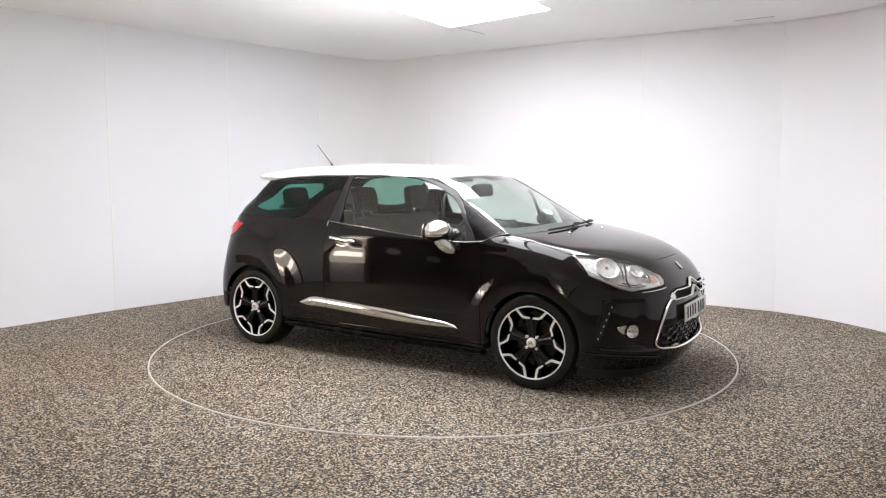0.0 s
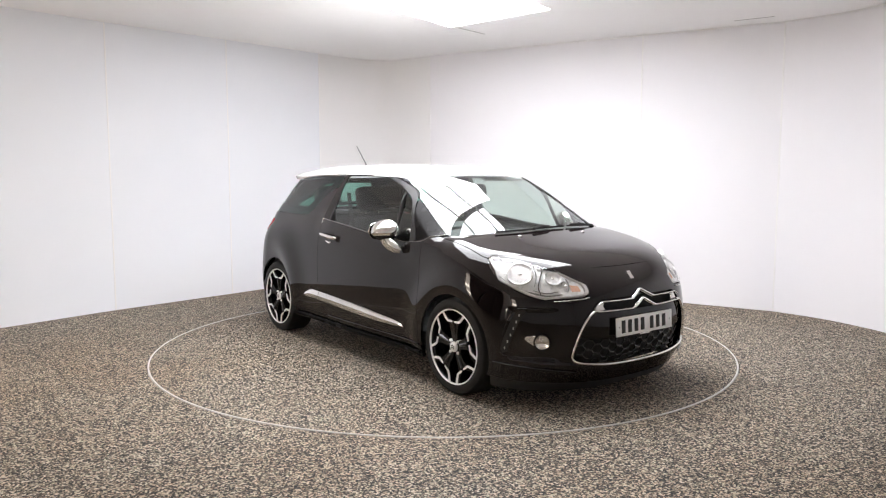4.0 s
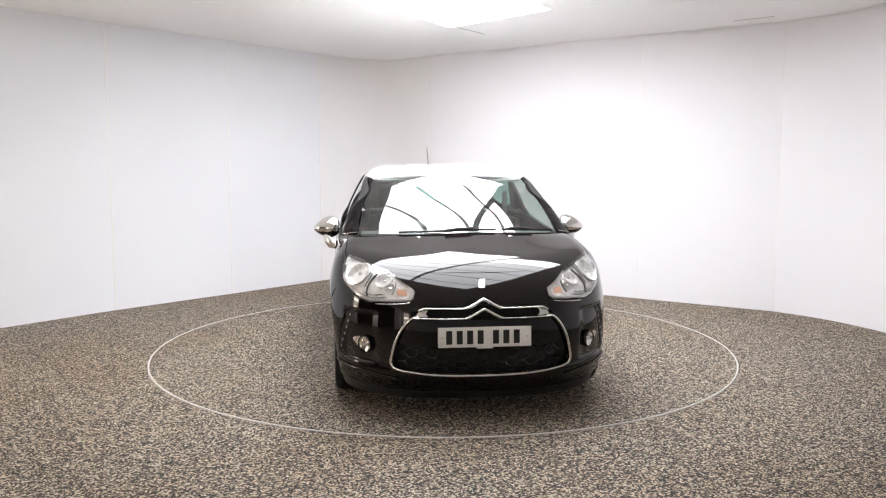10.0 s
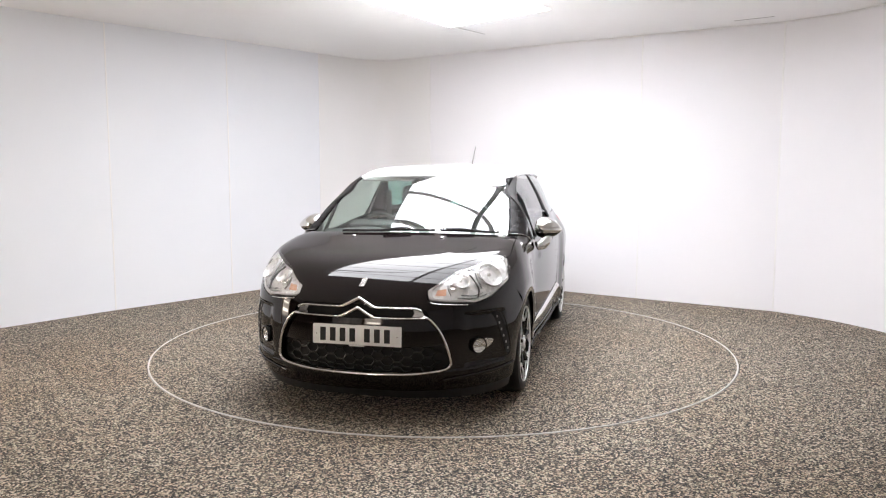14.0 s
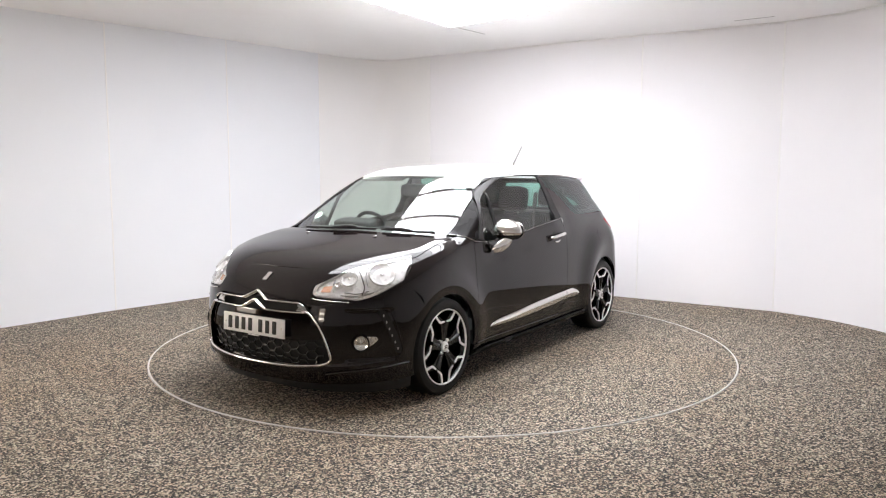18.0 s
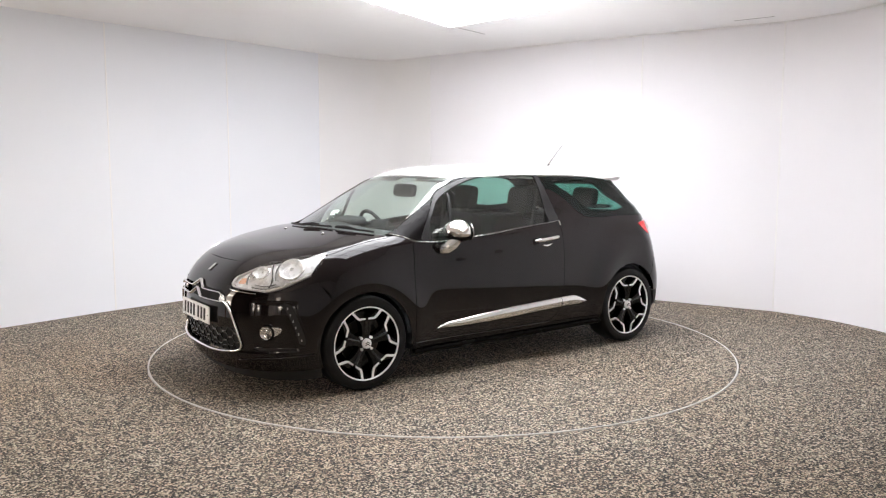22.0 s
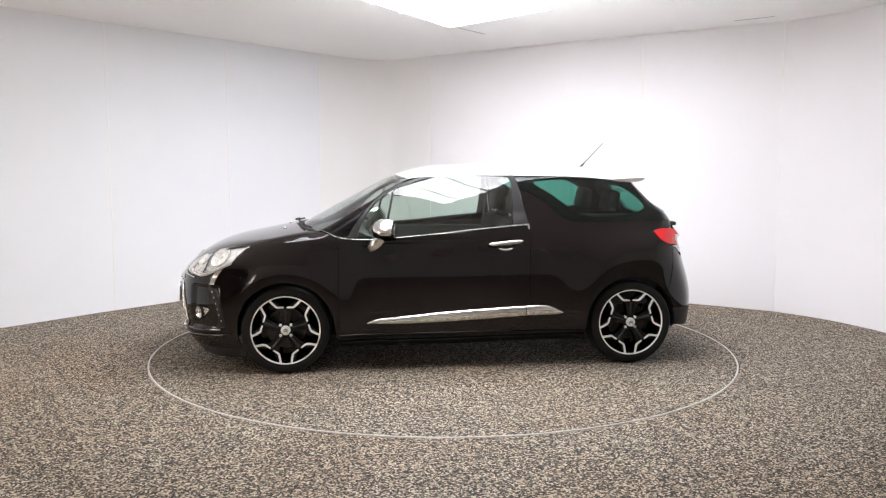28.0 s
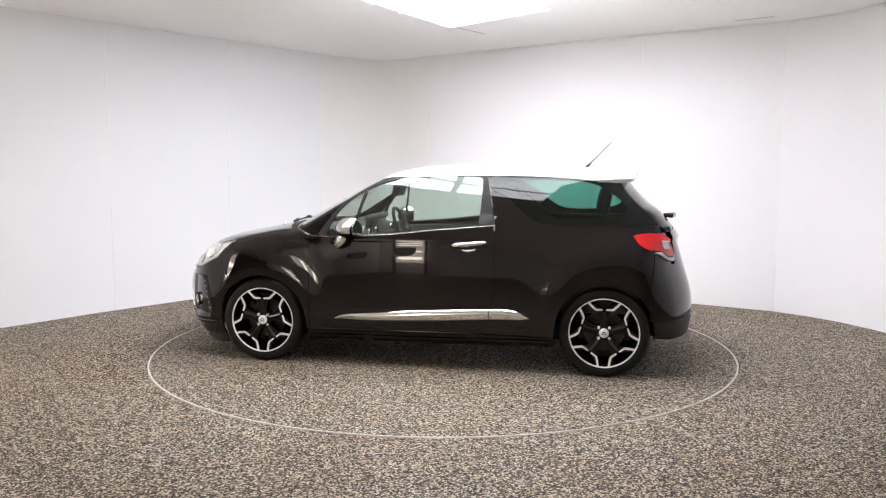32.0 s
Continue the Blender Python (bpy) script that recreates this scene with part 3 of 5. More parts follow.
# lines shared by neighbouring panels, in side view (x, z)
BELT = curve([(.865, .934), (.718, .922), (.559, .927), (.164, .957), (-.072, .983), (-.478, 1.018)], 6)
DOOR_REAR = curve([(-.478, 1.018), (-.479, .80), (-.478, .551), (-.458, .39), (-.409, .312), (-.311, .270)], 5)
FIN = curve([(-.431, 1.258), (-.486, 1.249), (-.585, 1.194), (-.663, 1.124), (-.75, 1.058), (-.87, 1.031), (-1.244, 1.029), (-1.60, 1.034)], 5)
DOOR_TOP = curve([(.80, .944), (.742, 1.035), (.652, 1.152), (.545, 1.242), (.40, 1.315), (.259, 1.353), (.158, 1.366), (-.065, 1.374), (-.405, 1.368)], 5)
GLASS_TOP = curve([(.735, .945), (.715, 1.0), (.672, 1.09), (.58, 1.195), (.425, 1.280), (.300, 1.322), (.158, 1.350), (-.065, 1.360), (-.325, 1.358)], 5) + \
    curve([(-.325, 1.358), (-.358, 1.352), (-.374, 1.325)], 4)[1:]
# in plan (x, y)
SCREEN_EDGE = curve([(1.005, .686), (.80, .661), (.56, .615), (.357, .559)], 6)
SCREEN_TOP = curve([(.357, .559), (.395, .35), (.418, .15), (.424, 0)], 5)
SCREEN_BASE = curve([(1.145, 0), (1.13, .25), (1.085, .48), (1.005, .686)], 6)
HOOD_SIDE = curve([(1.0, .742), (1.13, .752), (1.26, .758), (1.40, .765), (1.462, .755)], 5)
HOOD_NOSE = [(1.462, .755)] + curve([(1.589, .678), (1.702, .596), (1.772, .526)], 4) + curve([(1.772, .526), (1.800, .46), (1.837, .271), (1.851, 0)], 5)[1:]
# round the nose (degrees, z)
LAMP = curve([(58.2, .892), (49.0, .876), (40.4, .850), (33.8, .826), (30.2, .800), (24.5, .755)], 4) + \
    curve([(24.5, .755), (22.9, .735), (22.5, .700), (23.4, .684)], 3)[1:] + \
    curve([(23.4, .684), (28, .676), (33.9, .669), (37.2, .662)], 3)[1:] + \
    curve([(37.2, .662), (42.2, .684), (49.6, .740), (53.2, .770), (56.5, .83), (58.2, .892)], 4)[1:-1]


def seen_from_side(kind, line):
    q = land(kind, line)
    return [(a, c) for a, _, c in q]


def tail_of_side(line):
    """Points of the side view as seen round the tail (degrees, z)."""
    return [(math.degrees(math.atan2(y, -x - 1.0)), z) for x, y, z in land("side", line)]


TIP = tail_of_side([(-1.41, .963)])[0][0]


def drawn(a):
    """The tail lamp's outer reach, which ends at its tip on the flank."""
    return a if a < 46 else 46 + (a - 46) * (TIP - 46) / 20.8


def body_panels(car):
    screen_side = seen_from_side("top", SCREEN_EDGE)
    hood_side = seen_from_side("top", HOOD_SIDE)
    B = "black_paint"
    # front wings
    wing = [(.865, .25)] + [(.865, z) for z in (.4, .6, .8)] + [(.865, .934), (.905, .955), (.97, .975)] + hood_side + \
        [(1.50, .862), (1.555, .815), (1.592, .768), (1.575, .73), (1.50, .655)] + arc(AXLE, .30, ARCH, 46, 178, 24) + [(.888, .25)]
    both("front_wing", "side", wing, B, car, "glossy black front wing")
    # doors
    door = BELT + DOOR_REAR[1:] + curve([(-.311, .270), (0, .257), (.4, .250), (.865, .250)], 4)[1:]
    doors = both("door", "side", door, B, car, "glossy black door")
    frame_out = DOOR_TOP + [(-.431, 1.258), (-.478, 1.018)] + BELT[::-1][1:-4]
    glass = GLASS_TOP + [(-.372, 1.15), (-.362, 1.012)] + [(x, z) for x, z in BELT[::-1] if -.36 < x < .735]
    for d, m in zip(doors, (False, True)):
        panel("window_frame", "side", frame_out, "matt_black", d, "matt black window frame", level=.001, holes=[glass], mirror=m)
        panel("window", "side", glass, "door_glass", d, "lightly tinted door window", level=-.008, thick=0, gap=-.004, h=.05, mirror=m, shape=glass_form)
        panel("quarter_bar", "side", [(.560, .935), (.538, .935), (.470, 1.252), (.490, 1.242)], "matt_black", d, level=-.004, thick=.02, mirror=m)
        strip("belt_moulding", "side", [(x, z + .003) for x, z in BELT], .0035, "chrome", d, "bright chrome belt line", .002, m)
    # rear quarters with the raised fin
    tail_front = [(-1.60, 1.034), (-1.585, .985)] + seen_from_side("tail", [(drawn(61), .980), (TIP + .4, .964), (drawn(65) + .4, .906), (drawn(60.5), .871), (drawn(57.2), .852)])
    tail_front += [(tail_front[-1][0] + .004, .75), (-1.515, .56)]
    quarter = [(-.311, .270)] + DOOR_REAR[::-1] + [(-.455, 1.14)] + FIN + tail_front[1:] + arc(-AXLE, .305, ARCH, 138, -4, 24) + [(-.89, .262)]
    both("rear_quarter", "side", quarter, B, car, "glossy black rear quarter with a raised fin")
    qglass = [(-.434, 1.262), (-.419, 1.308), (-.398, 1.350)] + [(-.7, 1.352), (-1.0, 1.343), (-1.187, 1.330), (-1.315, 1.318)] + \
        curve([(-1.33, 1.30), (-1.44, 1.18), (-1.580, 1.04)], 4) + FIN[::-1][1:]
    both("quarter_window", "side", qglass, "privacy_glass", car, "dark green-tinted rear side window", level=-.003, thick=0, gap=.001, h=.04)
    opening = curve([(-.545, 1.305), (-.60, 1.325), (-.82, 1.335), (-1.10, 1.318), (-1.24, 1.262), (-1.36, 1.165), (-1.345, 1.108), (-1.15, 1.072), (-.93, 1.072), (-.82, 1.112), (-.69, 1.212)], 4, closed=True)
    both("quarter_trim", "side", qglass, "frit_black", car, "black border behind the side window", level=-.006, thick=.004, gap=.0, h=.04, holes=[opening])
    # sills
    both("sill", "side", [(.88, .246), (.4, .246), (-.3, .262), (-.885, .258), (-.885, .19), (.88, .165)], "gloss_black", car, "black side sill", level=-.006, thick=.03)
    # pillars beside the windscreen
    pillar = screen_side + [(.30, 1.368)] + DOOR_TOP[::-1][DOOR_TOP[::-1].index(DOOR_TOP[30]):] + [(.85, .945), (.905, .957), (.97, .977)]
    both("windscreen_pillar", "side", pillar, "satin_black", car, "black windscreen pillar", h=.03)
    # bonnet, roof, windscreen
    hood = HOOD_SIDE + HOOD_NOSE[1:]
    rear_edge = curve([(1.185, 0), (1.165, .28), (1.115, .52), (1.03, .715), (1.0, .742)], 5)
    panel("bonnet", "top", closed_plan(rear_edge, hood), B, car, "glossy black bonnet")
    screen = closed_plan(SCREEN_TOP[::-1], SCREEN_EDGE[::-1][1:] + SCREEN_BASE[::-1][1:])
    panel("windscreen", "top", screen, "screen_glass", car, "large curved windscreen", level=-.003, thick=0, h=.04, shape=screen_form)
    cowl = closed_plan(SCREEN_BASE, [(1.0, .742)] + rear_edge[::-1][1:])
    panel("cowl", "top", cowl, "matt_black", car, "black plastic cowl below the windscreen", level=-.014, thick=0, gap=-.01, h=.05)
    roof_front = [(x + .004, y) for x, y in SCREEN_TOP[::-1]]
    roof_side = curve([(.34, .575), (.27, .605), (.158, .618), (-.065, .6165), (-.4, .6165), (-.708, .612), (-1.0, .606), (-1.187, .599), (-1.30, .562)], 5)
    roof = closed_plan(roof_front, roof_side + curve([(-1.30, .562), (-1.345, .455), (-1.372, .25), (-1.38, 0)], 5)[1:])
    panel("roof", "top", roof, "roof_white", car, "gloss white roof", level=.002, h=.04, thick=.015)
    spoiler(car)


def closed_plan(a, b):
    """A closed outline, symmetric about the car's middle, from a half line out (a) and one back to the middle (b)."""
    half = list(a) + [q for q in b if q != a[-1]]
    return half + [(x, -y) for x, y in half[::-1] if abs(y) > 1e-6]


def spoiler(car):
    """The white lip that carries the roof over the rear window."""
    bm = bmesh.new()
    n, k = 9, 31
    grid = {}
    for i in range(n):
        f = i / (n - 1)
        for j in range(k):
            s = -1 + 2 * j / (k - 1)
            half = .607 - .052 * f ** 1.5
            y = half * s
            x = -1.17 - f * (.302 - .055 * abs(s) ** 2.5)
            z = float(ROOF(x)) - .07 * y * y - .058 * abs(s) ** 9 * (1 - .45 * f) + .004 + .004 * f
            low = z - (.020 + .016 * f - .020 * f ** 6)
            grid[0, i, j], grid[1, i, j] = bm.verts.new((x, y, z)), bm.verts.new((x, y * .985, low))
    for i in range(n - 1):
        for j in range(k - 1):
            bm.faces.new((grid[0, i, j], grid[0, i, j + 1], grid[0, i + 1, j + 1], grid[0, i + 1, j]))
            bm.faces.new((grid[1, i, j], grid[1, i + 1, j], grid[1, i + 1, j + 1], grid[1, i, j + 1]))
    for j in range(k - 1):
        bm.faces.new((grid[0, n - 1, j], grid[0, n - 1, j + 1], grid[1, n - 1, j + 1], grid[1, n - 1, j]))
    for i in range(n - 1):
        for j in (0, k - 1):
            bm.faces.new((grid[0, i, j], grid[0, i + 1, j], grid[1, i + 1, j], grid[1, i, j]))
    part("spoiler", bm, "roof_white", car, "white roof spoiler", smooth=50)


def nose_panels(car):
    B = "black_paint"
    arch3 = [(math.degrees(math.atan2(.845, x - 1.0)), z) for x, z in arc(AXLE, .30, ARCH, 52, -14, 10)]
    half = [(0, .8175), (9, .819), (18, .821), (30.5, .8225), (34.5, .8235)] + \
        [(34.2, .822), (30.6, .798), (24.9, .752), (22.4, .735), (22.0, .695), (23.2, .679), (28, .671), (33.9, .664), (37.2, .656), (42.6, .679), (50, .736), (53.4, .764), (55.2, .735)] + \
        arch3 + [(57, .185), (50, .172), (40, .165), (20, .155), (0, .150)]
    full = half + [(-a, z) for a, z in half[::-1] if a > 0]
    mouth_half = [(0, .652), (10, .652), (18.6, .651), (21.2, .628)] + curve([(22.3, .589), (24.9, .532), (27.2, .448), (28.8, .355)], 4) + \
        curve([(28.8, .355), (28.9, .325), (28.0, .300), (25.5, .288)], 3)[1:] + curve([(25.5, .288), (14.6, .268), (0, .262)], 4)[1:]
    mouth = mouth_half + [(-a, z) for a, z in mouth_half[::-1] if a > 0]
    panel("front_bumper", "nose", full, B, car, "glossy black front bumper", holes=[mouth], h=.014)
    # the rounded edge that frames the fog lamp recess, and the ridge below it
    for m in (False, True):
        edge = curve([(33.5, .598), (40, .607), (45.5, .606), (47.8, .585), (49.8, .50), (51.6, .385), (51.2, .335), (47, .318), (40, .304), (34, .296)], 4)
        strip("recess_edge", "nose", edge, .007, B, car, "rounded black edge of the fog lamp recess", .003, m)
        ridge = curve([(27, .236), (36, .246), (46, .262), (54, .284)], 5)
        strip("bumper_ridge", "nose", ridge, [.006 + .026 * math.sin(math.pi * i / 15) for i in range(16)], B, car, "raised black ridge of the bumper", .010, m)
    # lip below the bumper
    lip = [(0, .153), (20, .158), (40, .168), (50, .175), (56, .185), (56, .115), (50, .105), (40, .10), (0, .10)]
    panel("front_lip", "nose", lip + [(-a, z) for a, z in lip[::-1] if a > 0], "lip_plastic", car, "dark grey plastic lip under the bumper", level=-.012, thick=.02)


def car_shell(car):
    """Dark inner skins that close the body behind its seams."""
    line = [(.86, .90), (.6, .90), (0, .93), (-.48, .97), (-1.0, .99), (-1.5, .99), (-1.52, .6)] + arc(-AXLE, .305, ARCH + .005, 138, -2, 16) + \
        [(-.88, .20), (.87, .20)] + arc(AXLE, .30, ARCH + .005, 178, 46, 16) + [(1.55, .72), (1.40, .86), (1.0, .93)]
    both("inner_skin", "side", line, "dark_trim", car, level=-.022, thick=0, h=.07, gap=0)
    # underside and wheel boxes
    bm = bmesh.new()
    box(bm, (2.7, 1.0, .06), (0.1, 0, .20), .02)
    box(bm, (1.70, 1.50, .05), (0, 0, .215), .02)
    box(bm, (.9, 1.0, .45), (1.30, 0, .42), .05)
    box(bm, (.45, 1.0, .4), (-1.55, 0, .42), .05)
    part("underbody", bm, "dark_trim", car, "black underside")
    for x in (AXLE, -AXLE):
        for s in (1, -1):
            bm = bmesh.new()
            prof = [(ARCH - .002, .795), (ARCH, .55), (.02, .5)]
            rings = []
            for r, y in prof:
                rings.append([bm.verts.new((x + r * math.cos(a), s * y, .302 + r * math.sin(a))) for a in (math.radians(-8 + 196 * i / 28) for i in range(29))])
            for a, b in zip(rings, rings[1:]):
                for i in range(28):
                    bm.faces.new((a[i], a[i + 1], b[i + 1], b[i]))
            part("wheel_arch_liner", bm, "dark_trim", car)


def tail_panels(car):
    B = "black_paint"
    arch3 = tail_of_side(arc(-AXLE, .305, ARCH, 138, 186, 8))
    edge = seen_from_side("tail", [(drawn(57.2), .850)])[0][0]
    half = [(0, .99), (20, .985), (36, .978), (38.2, .83), (38.6, .80), (41, .762), (46, .772), (drawn(52), .812), (drawn(57.2), .850)] + tail_of_side([(edge + .004, .75), (-1.515, .56)]) + arch3[:4] + [(arch3[4][0], .40), (40, .385), (0, .38)]
    panel("rear_bumper", "tail", half + [(-a, z) for a, z in half[::-1] if a > 0], B, car, "glossy black tailgate and rear bumper", h=.04)
    panel("inner_skin", "tail", [(0, 1.0), (38, .995), (50, .985), (56, .96), (57, .40), (0, .40), (-57, .40), (-56, .96), (-50, .985), (-38, .995)], B, car, level=-.014, thick=0, gap=0, h=.07)
    low = [(0, .378), (40, .383), (arch3[4][0], .397)] + arch3[5:] + [(55.5, .275), (50, .265), (40, .255), (0, .25)]
    panel("rear_valance", "tail", low + [(-a, z) for a, z in low[::-1] if a > 0], "matt_black", car, "dark plastic lower rear bumper", level=-.003, h=.04, thick=.03)
    outer = [(0, 1.32), (20, 1.32), (44, 1.325)] + tail_of_side([(-1.325, 1.312), (-1.432, 1.18), (-1.572, 1.04)]) + [(40.5, .975), (20, .99), (0, .995)]
    half = [(0, 1.285), (20, 1.285), (30, 1.28), (33, 1.17), (34, 1.075), (20, 1.045), (0, 1.04)]
    glass = half + [(-a, z) for a, z in half[::-1] if a > 0]
    panel("tailgate_frame", "tail", outer + [(-a, z) for a, z in outer[::-1] if a > 0], "gloss_black", car, "gloss black surround of the rear window", level=-.004, thick=.015, gap=0, h=.05, holes=[glass])
    panel("rear_window", "tail", glass, "privacy_glass", car, "dark tinted rear window", level=-.005, thick=0, gap=-.004, h=.05)


def build_car():
    car = tagged(new("car", None), "glossy black three-door hatchback with white roof and chrome trim", "car")
    body_panels(car)
    nose_panels(car)
    tail_panels(car)
    car_shell(car)
    wheels(car)
    grille(car)
    headlamps(car)
    fog_lamps(car)
    plate(car)
    side_details(car)
    tail_lamps(car)
    door_mirrors(car)
    roof_details(car)
    cabin(car)
    return car


def wheels(car):
    made = None
    for x in (AXLE, -AXLE):
        for s in (1, -1):
            m = pose(x, s * .733, .304, 0, 0, 0 if s > 0 else 180)
            if made is None:
                made = wheel(car)
                made.matrix_basis = m
            else:
                copy_thing(made, m)


def wheel(car):
    """A road wheel about its own centre, its face towards +y."""
    w = tagged(new("wheel", None), "black alloy wheel with machined claw spokes and low tyre")
    w.parent = car
    bm = bmesh.new()
    lathe(bm, [(.222, -.09), (.235, -.098), (.262, -.102), (.290, -.098), (.302, -.086), (.306, -.06), (.306, .06), (.303, .085), (.292, .100), (.268, .108), (.246, .106), (.236, .100), (.228, .09), (.222, .07)], 72, "y", close=True)
    part("tyre", bm, "rubber", w, "low black rubber tyre")
    bm = bmesh.new()
    lathe(bm, [(.234, .098), (.2395, .104), (.2375, .108), (.232, .107), (.2295, .100), (.2295, .09)], 72, "y")
    part("rim", bm, "machined_alloy", w, "bright machined rim edge")
    bm = bmesh.new()
    lathe(bm, [(.230, .099), (.222, .085), (.214, .05), (.208, .0), (.19, -.04), (.06, -.05)], 60, "y")
    part("rim_barrel", bm, "gloss_black", w)
    bm = bmesh.new()
    lathe(bm, [(.14, .005), (.14, -.005), (.05, -.005), (.05, .005)], 48, "y", close=True)
    part("brake_disc", bm, "brake_steel", w, "grey steel brake disc")
    for k in range(5):
        a0 = 90 + 72 * k

        def at(r, deg):
            a = radians(a0 + deg)
            return (r * math.cos(a), r * math.sin(a))
        # black Y spoke
        bm = bmesh.new()
        outline = [at(.045, -34), at(.075, -22), at(.115, -15), at(.150, -16), at(.172, -23), at(.218, -25.5), at(.221, -19), at(.180, -12), at(.160, -4), at(.160, 4), at(.180, 12),
                   at(.221, 19), at(.218, 25.5), at(.172, 23), at(.150, 16), at(.115, 15), at(.075, 22), at(.045, 34)]
        lo = [bm.verts.new((u, .030, v)) for u, v in outline]
        hi = [bm.verts.new((u, .088 + .010 * min(1, math.hypot(u, v) / .2), v)) for u, v in outline]
        bm.faces.new(lo)
        bm.faces.new(hi)
        for i in range(len(lo)):
            j = (i + 1) % len(lo)
            bm.faces.new((lo[i], lo[j], hi[j], hi[i]))
        bmesh.ops.bevel(bm, geom=[e for e in bm.edges if e.verts[0] in hi and e.verts[1] in hi], offset=.004, segments=2, affect="EDGES")
        part("spoke", bm, "gloss_black", w, "gloss black spoke")
        bm = bmesh.new()
        c0, c1 = at(.056, 0), at(.150, 0)
        tube(bm, [(c0[0], .078, c0[1]), ((c0[0] + c1[0]) / 2, .090, (c0[1] + c1[1]) / 2), (c1[0], .094, c1[1])], [.016, .013, .017], 10)
        part("spoke_rib", bm, "comb_black", w, "rounded glossy rib")
        # bright machined claws on its two arms
        for s in (1, -1):
            bm = bmesh.new()
            prism(bm, [at(r, s * d) for r, d in [(.229, 24.6), (.205, 22.4), (.185, 19.4), (.1745, 17.4), (.1715, 13.0), (.1655, 4.0)] +
                       [(.1560, 4.2), (.1600, 15.0), (.1640, 19.8), (.1750, 23.2), (.203, 26.6), (.229, 28.6)]], .006, "y", .098)
            part("claw", bm, "machined_alloy", w, "bright machined claw")
    bm = bmesh.new()
    lathe(bm, [(.0001, .100), (.024, .100), (.029, .096), (.030, .085), (.055, .080), (.062, .06), (.062, .0)], 40, "y")
    part("hub", bm, "gloss_black", w)
    bm = bmesh.new()
    lathe(bm, [(.0001, .1065), (.026, .1060), (.032, .102), (.033, .09)], 32, "y")
    part("hub_cap", bm, "machined_alloy", w, "silver hub cap")
    for z in (-.004, .008):
        bm = bmesh.new()
        prism(bm, [(-.015, z - .010), (0, z), (.015, z - .010), (.015, z - .004), (0, z + .006), (-.015, z - .004)], .0015, "y", .1066)
        part("emblem", bm, "smoked_lens", w, "dark chevron shape")
    for k in range(4):
        a = radians(45 + 90 * k)
        bm = bmesh.new()
        lathe(bm, [(.0001, .100), (.007, .100), (.0098, .096), (.0102, .07)], 10, "y", (.050 * math.cos(a), 0, .050 * math.sin(a)))
        part("wheel_bolt", bm, "machined_alloy", w, "bright wheel bolt")
    return w


# ---- the car's fittings ----
def on_form(kind, u, v, level=0.0, mirror=False):
    """A pose on the body: the origin on the surface, z along its normal, y up as far as it goes."""
    p = land(kind, [(u, v)], level)[0]
    n = Vector(slope(p[None])[0])
    s = Vector((0, 0, 1)).cross(n).normalized()
    t = n.cross(s)
    m = Matrix.Translation(p) @ Matrix((s, t, n)).transposed().to_4x4()
    return Matrix.Diagonal((1, -1, 1, 1)) @ m if mirror else m


def placed(name, bm, m, mat, parent, label="", smooth=35):
    bm.transform(m)
    return part(name, bm, mat, parent, label, smooth)


def sym(line):
    return list(line) + [(-a, z) for a, z in list(line)[::-1] if a > 1e-6]


